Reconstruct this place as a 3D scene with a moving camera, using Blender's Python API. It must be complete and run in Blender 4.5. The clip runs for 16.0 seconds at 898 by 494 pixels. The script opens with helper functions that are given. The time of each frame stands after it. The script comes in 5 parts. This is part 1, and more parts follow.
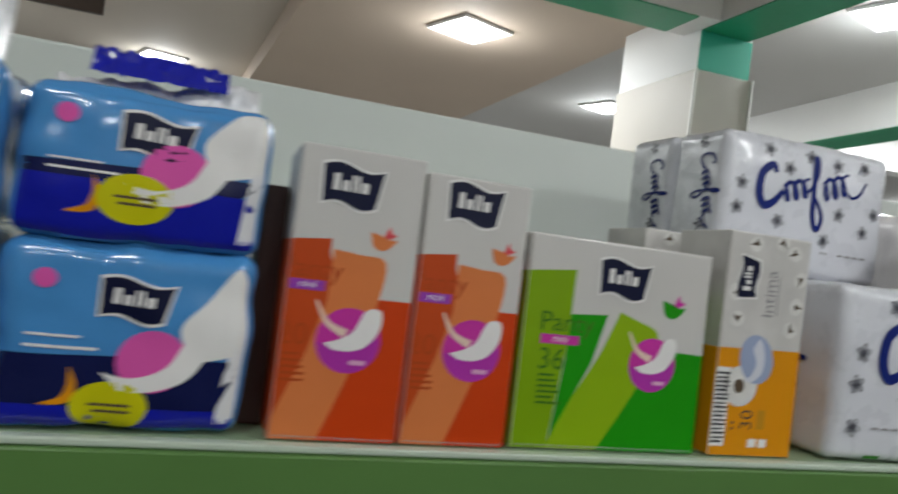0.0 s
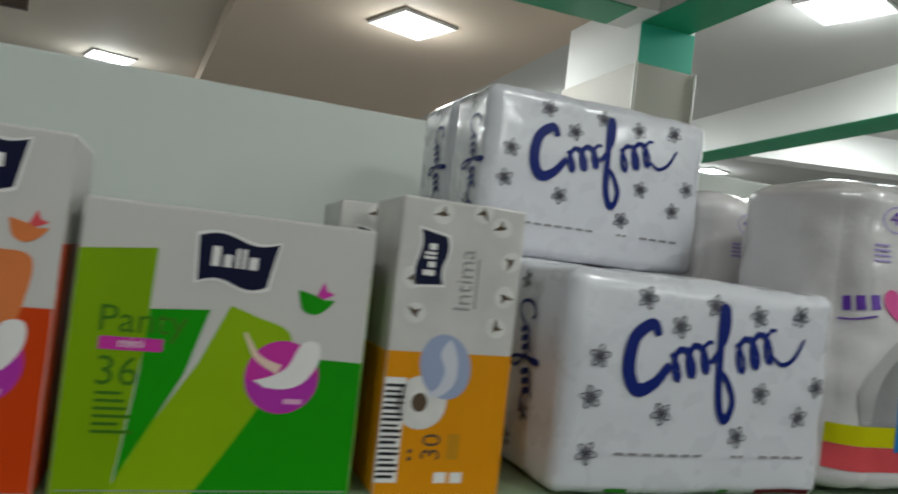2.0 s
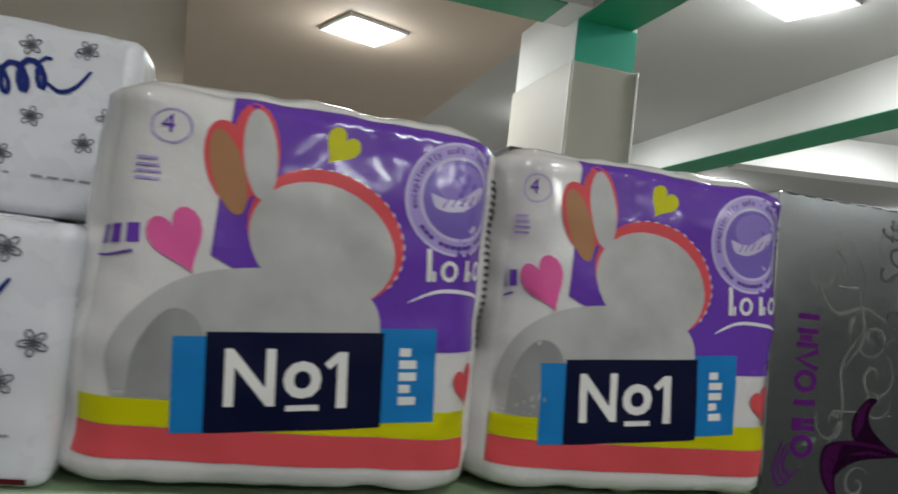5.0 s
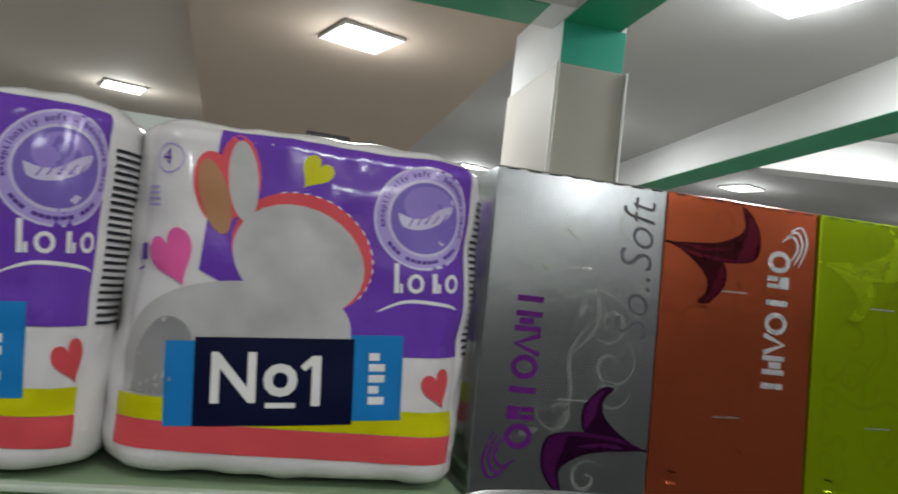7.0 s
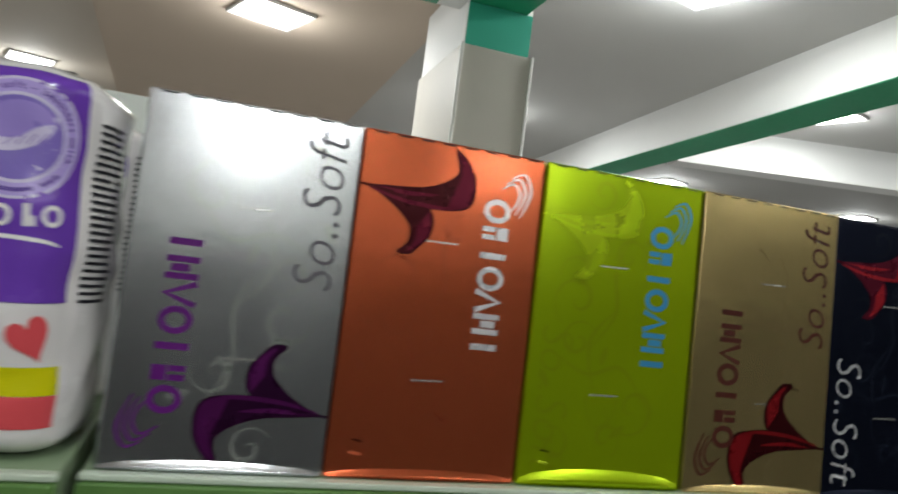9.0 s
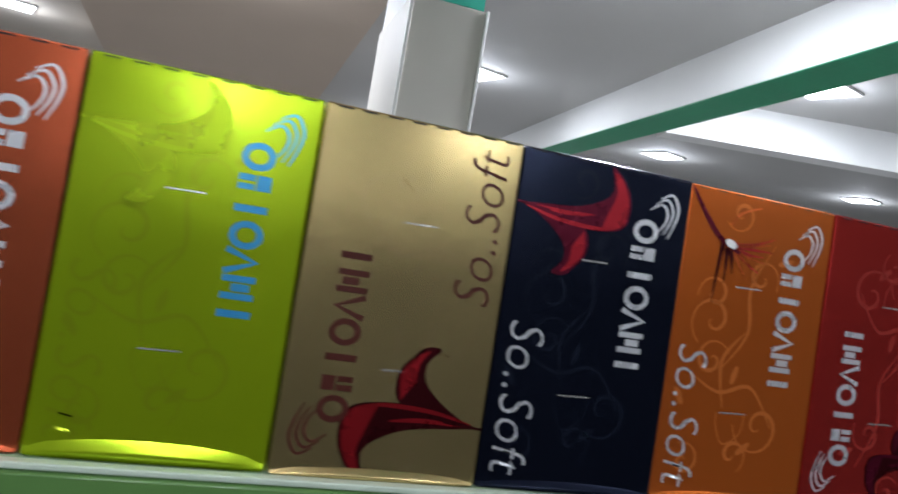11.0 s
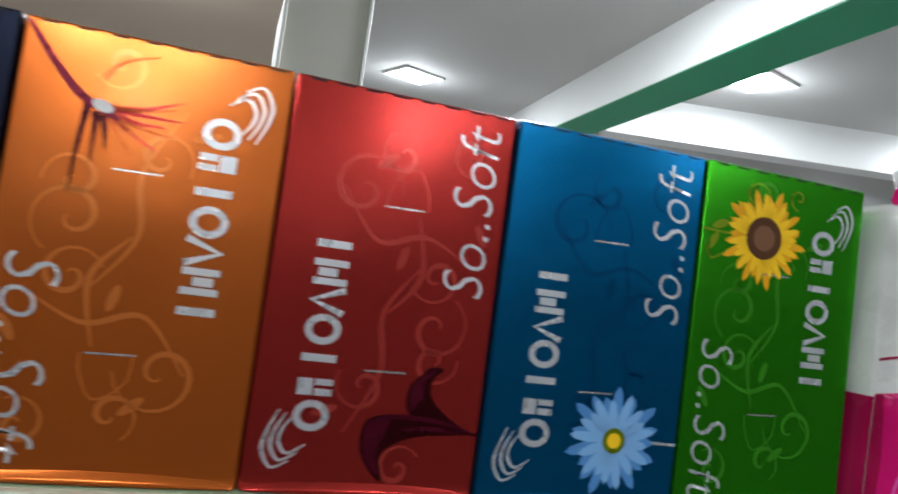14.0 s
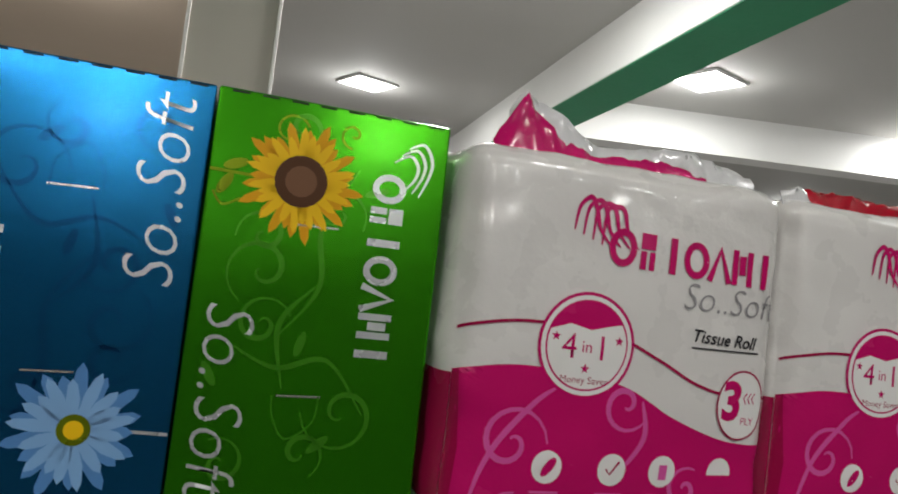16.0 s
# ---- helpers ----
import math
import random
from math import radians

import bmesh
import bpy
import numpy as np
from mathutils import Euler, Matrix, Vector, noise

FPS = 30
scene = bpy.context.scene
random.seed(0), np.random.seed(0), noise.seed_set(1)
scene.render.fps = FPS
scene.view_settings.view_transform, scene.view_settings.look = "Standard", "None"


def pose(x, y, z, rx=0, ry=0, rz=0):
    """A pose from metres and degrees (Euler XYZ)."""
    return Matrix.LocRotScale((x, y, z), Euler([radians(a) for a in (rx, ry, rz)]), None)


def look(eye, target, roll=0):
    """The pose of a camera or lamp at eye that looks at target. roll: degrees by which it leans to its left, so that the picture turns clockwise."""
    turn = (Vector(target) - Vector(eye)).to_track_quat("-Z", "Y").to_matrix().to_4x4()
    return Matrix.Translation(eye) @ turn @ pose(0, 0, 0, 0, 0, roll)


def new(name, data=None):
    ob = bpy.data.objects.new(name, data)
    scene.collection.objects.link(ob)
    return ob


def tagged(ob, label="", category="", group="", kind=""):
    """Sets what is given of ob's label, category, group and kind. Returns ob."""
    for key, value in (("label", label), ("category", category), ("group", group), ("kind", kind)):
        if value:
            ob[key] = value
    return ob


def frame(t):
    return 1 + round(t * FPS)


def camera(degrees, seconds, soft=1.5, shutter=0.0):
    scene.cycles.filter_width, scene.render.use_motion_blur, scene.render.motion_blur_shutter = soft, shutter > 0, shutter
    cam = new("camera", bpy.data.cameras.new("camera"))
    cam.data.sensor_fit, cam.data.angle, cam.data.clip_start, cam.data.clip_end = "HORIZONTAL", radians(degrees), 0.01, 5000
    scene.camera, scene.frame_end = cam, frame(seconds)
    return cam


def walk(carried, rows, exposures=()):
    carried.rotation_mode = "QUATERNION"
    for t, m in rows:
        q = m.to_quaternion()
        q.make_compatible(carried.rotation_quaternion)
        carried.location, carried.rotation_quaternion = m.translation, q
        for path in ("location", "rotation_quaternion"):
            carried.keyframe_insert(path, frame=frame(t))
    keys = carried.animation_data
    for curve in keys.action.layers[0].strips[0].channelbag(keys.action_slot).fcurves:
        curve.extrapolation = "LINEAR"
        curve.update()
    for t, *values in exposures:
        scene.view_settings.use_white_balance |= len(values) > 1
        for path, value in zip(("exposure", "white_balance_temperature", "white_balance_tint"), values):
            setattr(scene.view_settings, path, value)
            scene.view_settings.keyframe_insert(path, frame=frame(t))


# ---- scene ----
cam = camera(63.9, 16.0, soft=1.85, shutter=0.5)
PATH = [
    (0, (0.295, 0.07, 1.576), (0.925, 1.967, 1.604), 7.2),
    (0.5, (0.372, 0.091, 1.579), (1.096, 1.954, 1.66), 8.1),
    (1, (0.426, 0.112, 1.578), (1.168, 1.968, 1.643), 8.1),
    (1.5, (0.451, 0.129, 1.577), (1.164, 1.998, 1.6), 7.3),
    (2, (0.504, 0.114, 1.585), (1.178, 1.996, 1.632), 6.6),
    (2.5, (0.583, 0.087, 1.589), (1.252, 1.97, 1.671), 8.0),
    (3, (0.658, 0.049, 1.584), (1.159, 1.984, 1.658), 6.9),
    (3.5, (0.705, 0.037, 1.588), (1.21, 1.971, 1.651), 5.6),
    (4, (0.781, 0.047, 1.582), (1.264, 1.984, 1.698), 7.5),
    (4.5, (0.863, 0.047, 1.591), (1.405, 1.97, 1.671), 6.0),
    (4.7, (0.885, 0.083, 1.586), (1.463, 1.996, 1.675), 6.5),
    (6.8, (1.117, 0.047, 1.595), (1.543, 1.999, 1.679), 6.8),
    (7, (1.129, 0.045, 1.592), (1.581, 1.991, 1.694), 6.5),
    (7.5, (1.158, 0.039, 1.591), (1.642, 1.977, 1.698), 5.9),
    (8, (1.167, 0.03, 1.59), (1.645, 1.97, 1.684), 5.7),
    (8.5, (1.208, 0.044, 1.59), (1.736, 1.972, 1.645), 5.6),
    (9, (1.2976, 0.0557, 1.5852), (1.9017, 1.9620, 1.6816), 7.28),
    (9.2, (1.325, 0.065, 1.587), (1.942, 1.963, 1.705), 7.4),
    (11.3, (1.612, 0.074, 1.601), (2.19, 1.988, 1.601), 9.8),
    (11.5, (1.642, 0.065, 1.589), (2.235, 1.975, 1.604), 10.0),
    (12, (1.687, 0.053, 1.598), (2.171, 1.993, 1.584), 8.7),
    (12.5, (1.7483, 0.0603, 1.5908), (2.2691, 1.9900, 1.6620), 7.82),
    (13, (1.813, 0.076, 1.595), (2.363, 1.997, 1.708), 8.0),
    (13.5, (1.8711, 0.1087, 1.5847), (2.5055, 2.0040, 1.6746), 8.44),
    (14, (1.9319, 0.1164, 1.5853), (2.5305, 2.0260, 1.6425), 8.18),
    (14.5, (2.0299, 0.1277, 1.5875), (2.6289, 2.0320, 1.6847), 6.31),
    (15, (2.1224, 0.1351, 1.5910), (2.8583, 1.9980, 1.6455), 5.77),
    (15.5, (2.1755, 0.1209, 1.5922), (2.8299, 2.0130, 1.6781), 6.70),
    (16, (2.1988, 0.1103, 1.5893), (2.8038, 2.0150, 1.6842), 6.93),
]
EXPOSURES = [(0, -0.02, 6350, 7), (2.5, -0.34, 6400, 2), (4.7, -0.32, 6500, 5), (7.5, -0.2, 6400, 7), (9.2, -0.08, 6500, 6), (11.3, 0.14, 5800, 12), (13.5, 0.2, 5850, 8), (14.6, 0.06, 6250, 7), (16, -0.22, 6700, 9)]
walk(cam, [(t, look(eye, target, roll)) for t, eye, target, roll in PATH], EXPOSURES)

# ---- world and light ----
world = bpy.data.worlds.new("shop_world")
world.use_nodes = True
world.node_tree.nodes["Background"].inputs[0].default_value = (0.9, 0.92, 1.0, 1)
world.node_tree.nodes["Background"].inputs[1].default_value = 0.005
scene.world = world
LAMP_WATTS, HALO_WATTS = 21.0, 8.0


# ---- materials ----
def mat(name, base, rough=0.5, metal=0.0, vary=0.12, scale=12.0, bump=0.0, bump_scale=60.0, coat=0.0, spec=0.5):
    m = bpy.data.materials.new(name)
    m.use_nodes = True
    nt = m.node_tree
    b = nt.nodes["Principled BSDF"]
    b.inputs["Roughness"].default_value = rough
    b.inputs["Metallic"].default_value = metal
    b.inputs["Coat Weight"].default_value = coat
    b.inputs["Coat Roughness"].default_value = 0.12
    b.inputs["Specular IOR Level"].default_value = spec
    tc = nt.nodes.new("ShaderNodeTexCoord")
    n1 = nt.nodes.new("ShaderNodeTexNoise")
    n1.inputs["Scale"].default_value, n1.inputs["Detail"].default_value = scale, 6
    nt.links.new(tc.outputs["Object"], n1.inputs["Vector"])
    mix = nt.nodes.new("ShaderNodeMix")
    mix.data_type = "RGBA"
    mix.inputs[6].default_value = (*[c * (1 - vary) for c in base], 1)
    mix.inputs[7].default_value = (*[min(1, c * (1 + vary)) for c in base], 1)
    nt.links.new(n1.outputs["Fac"], mix.inputs[0])
    nt.links.new(mix.outputs[2], b.inputs["Base Color"])
    rr = nt.nodes.new("ShaderNodeMapRange")
    rr.inputs[3].default_value, rr.inputs[4].default_value = max(0.03, rough - 0.07), min(1, rough + 0.07)
    n2 = nt.nodes.new("ShaderNodeTexNoise")
    n2.inputs["Scale"].default_value, n2.inputs["Detail"].default_value = bump_scale, 4
    nt.links.new(tc.outputs["Object"], n2.inputs["Vector"])
    nt.links.new(n2.outputs["Fac"], rr.inputs[0])
    nt.links.new(rr.outputs[0], b.inputs["Roughness"])
    if bump:
        bp = nt.nodes.new("ShaderNodeBump")
        bp.inputs["Strength"].default_value, bp.inputs["Distance"].default_value = bump, 0.004
        nt.links.new(n2.outputs["Fac"], bp.inputs["Height"])
        nt.links.new(bp.outputs["Normal"], b.inputs["Normal"])
    return m


def glow(name, colour, strength):
    m = bpy.data.materials.new(name)
    m.use_nodes = True
    b = m.node_tree.nodes["Principled BSDF"]
    b.inputs["Base Color"].default_value = (0.9, 0.9, 0.9, 1)
    b.inputs["Emission Color"].default_value = (*colour, 1)
    b.inputs["Emission Strength"].default_value = strength
    return m


M_CEIL_L = mat("ceiling_cream", (0.56, 0.505, 0.43), 0.8, vary=0.05, scale=1.5, bump=0.05)
M_CEIL_M = mat("ceiling_beige", (0.52, 0.425, 0.335), 0.8, vary=0.06, scale=1.2, bump=0.05)
M_CEIL_R = mat("ceiling_grey", (0.47, 0.465, 0.445), 0.8, vary=0.05, scale=1.2, bump=0.05)
M_BEAM = mat("beam_white", (0.8, 0.8, 0.78), 0.7, vary=0.04, scale=3, bump=0.06)
M_GREEN = mat("soffit_green", (0.02, 0.3, 0.14), 0.45, vary=0.1, scale=3)
M_TEAL = mat("capital_teal", (0.05, 0.48, 0.33), 0.5, vary=0.06, scale=3)
M_CLAD = mat("column_cream", (0.52, 0.49, 0.43), 0.55, vary=0.05, scale=4)
M_TRIM = mat("edge_trim_white", (0.8, 0.79, 0.75), 0.5, vary=0.03)
M_WALL = mat("wall_paint", (0.7, 0.69, 0.65), 0.8, vary=0.08, scale=2)
M_PARTITION = mat("partition_dark", (0.025, 0.024, 0.023), 0.8, vary=0.1, scale=2)
M_FLOOR = mat("floor_tile", (0.3, 0.29, 0.28), 0.3, vary=0.15, scale=5)
M_PANEL = mat("panel_pale", (0.68, 0.72, 0.68), 0.5, vary=0.03, scale=4)
M_SHELF = mat("shelf_pale_green", (0.25, 0.34, 0.21), 0.4, vary=0.06, scale=10)
M_STRIP = mat("price_strip_green", (0.1, 0.21, 0.055), 0.4, vary=0.1, scale=8, coat=0.1, spec=0.3)
M_LIP = mat("shelf_lip", (0.5, 0.58, 0.48), 0.35, vary=0.05)
M_LED = glow("led_diffuser", (1.0, 0.97, 0.92), 14.0)
M_LEDRIM = mat("led_rim", (0.8, 0.8, 0.8), 0.4)
M_DARKBROWN = mat("sign_dark_brown", (0.05, 0.03, 0.02), 0.5)


# ---- mesh helpers ----
def part(name, bm, material, parent=None, label=""):
    me = bpy.data.meshes.new(name)
    bm.to_mesh(me)
    bm.free()
    me.materials.append(material)
    ob = new(name, me)
    if parent is not None:
        ob.parent = parent
    if label:
        ob["label"] = label
    return ob


def thing(name, x, y, z, label, category, group="", turn=0.0):
    e = new(name)
    e.empty_display_size = 0.02
    e.matrix_world = pose(x, y, z, 0, 0, turn)
    return tagged(e, label, category, group)


def smooth(ob):
    for p in ob.data.polygons:
        p.use_smooth = True
    return ob


def box_bm(x0, x1, y0, y1, z0, z1, bevel=0.0):
    bm = bmesh.new()
    bmesh.ops.create_cube(bm, size=1, matrix=Matrix.Translation(((x0 + x1) / 2, (y0 + y1) / 2, (z0 + z1) / 2)) @ Matrix.Diagonal((x1 - x0, y1 - y0, z1 - z0, 1)))
    if bevel:
        bmesh.ops.bevel(bm, geom=bm.edges[:], offset=bevel, segments=2, affect="EDGES", profile=0.5)
    return bm


def prism_bm(plan, z0, z1):
    bm = bmesh.new()
    f = bm.faces.new([bm.verts.new((x, y, z0)) for x, y in plan])
    g = bmesh.ops.extrude_face_region(bm, geom=[f])
    bmesh.ops.translate(bm, vec=(0, 0, z1 - z0), verts=[v for v in g["geom"] if isinstance(v, bmesh.types.BMVert)])
    bmesh.ops.recalc_face_normals(bm, faces=bm.faces[:])
    return bm


def strip_plan(p0, p1, off0, off1):
    d = (Vector(p1) - Vector(p0)).normalized()
    n = Vector((d.y, -d.x))
    return [Vector(p0) + n * off0, Vector(p1) + n * off0, Vector(p1) + n * off1, Vector(p0) + n * off1]


def structure(name, bm, material, label, category):
    return tagged(part(name, bm, material), label, category, kind="structure")


# ---- the shop: floor, walls, ceiling, beams, column ----
structure("floor", box_bm(-6, 12, -4.6, 10, -0.1, 0), M_FLOOR, "grey tiled shop floor", "floor")
structure("wall_north", box_bm(-6, 12, 10, 10.15, 0, 3.1), M_WALL, "plain painted far wall of the shop", "wall")
structure("wall_south", box_bm(-6, 12, -4.75, -4.6, 0, 3.1), M_WALL, "plain painted wall behind the aisle", "wall")
# added unseen partition: dark reflection for the foil, less light low on the goods
structure("unseen_partition", box_bm(-5.99, 11.99, -1.45, -1.35, 0, 1.78), M_PARTITION, "plain dark low partition added out of view to darken the foil reflections", "wall")
structure("wall_west", box_bm(-6.15, -6, -4.75, 10.15, 0, 3.1), M_WALL, "plain painted end wall of the shop", "wall")
structure("wall_east", box_bm(12, 12.15, -4.75, 10.15, 0, 3.1), M_WALL, "plain painted end wall of the shop", "wall")
Z_LEFT, Z_MID, Z_RIGHT, Z_SOFFIT = 2.85, 2.71, 2.85, 2.596
structure("ceiling_left", prism_bm([(-6, -4.6), (1.17, -4.6), (0.12, 10), (-6, 10)], Z_LEFT, 3.0), M_CEIL_L, "cream painted plaster ceiling", "ceiling")
structure("ceiling_middle", prism_bm([(1.17, -4.6), (2.1, -4.6), (2.1, 10), (0.12, 10)], Z_MID, 3.0), M_CEIL_M, "beige brown painted plaster ceiling bay", "ceiling")
structure("ceiling_right", prism_bm([(2.1, -4.6), (12, -4.6), (12, 10), (2.1, 10)], Z_RIGHT, 3.0), M_CEIL_R, "light grey painted plaster ceiling bay", "ceiling")

structure("trim_step", prism_bm(strip_plan((1.17, -4.6), (0.12, 10), 0.001, 0.012), Z_MID + 0.0005, Z_LEFT - 0.001), M_BEAM, "white edge of the dropped ceiling bay", "trim")


def beam(p0, p1, half, zc, name, label):
    b = structure(name, prism_bm(strip_plan(p0, p1, -half, half), Z_SOFFIT, zc), M_BEAM, label, "beam")
    g = part("soffit_panel", prism_bm(strip_plan(p0, p1, -half + 0.004, half - 0.004), Z_SOFFIT - 0.005, Z_SOFFIT - 0.0005), M_GREEN, b, "green painted soffit band")
    return b


beam((-6, 2.475), (1.93, 2.475), 0.11, 3.0, "beam_west", "white ceiling beam with a green soffit")
beam((2.14, -4.6), (2.14, 2.478), 0.115, 3.0, "beam_aisle", "white ceiling beam with a green soffit over the aisle")
beam((3.28, -4.6), (4.46, 10.0), 0.135, 3.0, "beam_east", "white ceiling beam with a green soffit")
structure("beam_stub", box_bm(1.93, 2.024, 2.365, 2.59, Z_SOFFIT, 3.0), M_BEAM, "white plaster block between the beams", "beam")
structure("beam_cross", prism_bm(strip_plan((4.15, 4.22), (11.9, 2.1), -0.2, 0.0), Z_SOFFIT, 3.0), M_BEAM, "white dropped cross beam", "beam")

col = structure("column", box_bm(2.026, 2.276, 2.482, 3.05, 2.435, 3.0), M_BEAM, "square column with cream cladding and teal capital", "column")
part("cladding", box_bm(2.016, 2.288, 2.472, 3.058, 0, 2.435, 0.004), M_CLAD, col, "cream cladding panels")
part("capital_panel", box_bm(2.028, 2.274, 2.476, 2.481, 2.437, Z_SOFFIT - 0.006), M_TEAL, col, "teal painted capital")
for x in (2.011, 2.282):
    part("corner_trim", box_bm(x, x + 0.012, 2.464, 2.474, 0, 2.437, 0.002), M_TRIM, col, "white corner trim")


def ceiling_light(x, y, z, watts=1.0, turn=20.0):
    e = thing("ceiling_light", x, y, z, "square white LED panel light set in the ceiling", "ceiling light", "ceiling lights", turn)
    part("diffuser", box_bm(-0.14, 0.14, -0.14, 0.14, -0.012, -0.004, 0.002), M_LED, e, "glowing white diffuser")
    for a, b, c, d in ((-0.155, 0.155, -0.155, -0.141), (-0.155, 0.155, 0.141, 0.155), (-0.155, -0.141, -0.141, 0.141), (0.141, 0.155, -0.141, 0.141)):
        part("rim", box_bm(a, b, c, d, -0.016, -0.0005, 0.002), M_LEDRIM, e)
    lamp = bpy.data.lights.new("panel_lamp", "AREA")
    lamp.shape, lamp.size, lamp.energy, lamp.color = "SQUARE", 0.2, LAMP_WATTS * watts, (0.97, 0.985, 1.0)
    lo = new("panel_lamp", lamp)
    lo.matrix_world = pose(x, y, z - 0.03)
    # added point lamp below the panel, for a bright halo on the ceiling
    rim = bpy.data.lights.new("halo_lamp", "POINT")
    rim.shadow_soft_size, rim.energy, rim.color = 0.05, HALO_WATTS * watts, (0.97, 0.985, 1.0)
    new("halo_lamp", rim).matrix_world = pose(x, y, z - 0.13)


for lx, ly, lz in ((1.38, 3.44, Z_MID), (-0.22, 6.12, Z_LEFT), (3.0, 4.87, Z_RIGHT), (2.95, 2.4, Z_RIGHT), (4.6, 3.41, Z_RIGHT), (5.4, 6.2, Z_RIGHT), (7.84, 6.18, Z_RIGHT), 
                   # added panels out of view: light for the goods' fronts, foil and ceiling
                   (-1.6, 3.4, Z_LEFT), (-1.6, 5.3, Z_LEFT), (4.6, 1.2, Z_RIGHT), (6.4, 3.4, Z_RIGHT), (2.95, 7.4, Z_RIGHT), (-0.3, -0.5, Z_LEFT), (1.35, -0.5, Z_MID), (2.95, -0.5, Z_RIGHT), (-0.3, -2.3, Z_LEFT), (1.3, -2.3, Z_MID), (1.7, -2.3, Z_MID), (2.9, -2.3, Z_RIGHT), (4.3, -2.3, Z_RIGHT), (1.4, -3.8, Z_MID), (3.2, -3.8, Z_RIGHT)):
    ceiling_light(lx, ly, lz, (0.23 if ly > -1 else 0.38) if ly < 0 else 1.0)
sign = thing("ceiling_sign", -0.5, 3.86, 2.6, "dark brown hanging sign board under the ceiling", "sign")
part("board", box_bm(-0.3, 0.19, -0.02, 0.02, -0.09, 0.03, 0.004), M_DARKBROWN, sign)
for x in (-0.25, 0.14):
    part("hanger", box_bm(x, x + 0.008, -0.004, 0.004, 0.028, 0.249), M_LEDRIM, sign)

# ---- the gondola shelf ----
BAYS = ((-0.8, 1.243, 0.424, 1.4765), (1.247, 3.4, 0.455, 1.4685))
for bx0, bx1, by, bz in BAYS:
    g = thing("gondola_shelf", (bx0 + bx1) / 2, by, 0, "pale green metal gondola shelf with green price strip", "shelf", "gondola bays")
    hw = (bx1 - bx0) / 2
    part("shelf_board", box_bm(-hw, hw, 0.002, 0.42, bz - 0.03, bz, 0.002), M_SHELF, g)
    part("shelf_lip", box_bm(-hw, hw, -0.006, 0.0015, bz - 0.0032, bz + 0.0005, 0.001), M_LIP, g, "pale lip")
    st = part("price_strip", box_bm(-hw, hw, -0.009, 0.001, bz - 0.06, bz - 0.0036, 0.001), M_STRIP, g, "dark green glossy price strip")
    part("back_panel", box_bm(-hw, hw, 0.382, 0.40, 0.1, 1.726, 0.003), M_PANEL, g, "pale back panel")
    part("plinth", box_bm(-hw, hw, 0.03, 0.42, 0.0, 0.1), M_SHELF, g)
    for z in (0.45, 0.8, 1.13):
        part("shelf_board", box_bm(-hw, hw, 0.005, 0.38, z - 0.03, z, 0.002), M_SHELF, g)
    for x in (-hw, hw - 0.03):
        part("upright", box_bm(x, x + 0.03, 0.402, 0.42, 0.1, 1.72), M_SHELF, g)


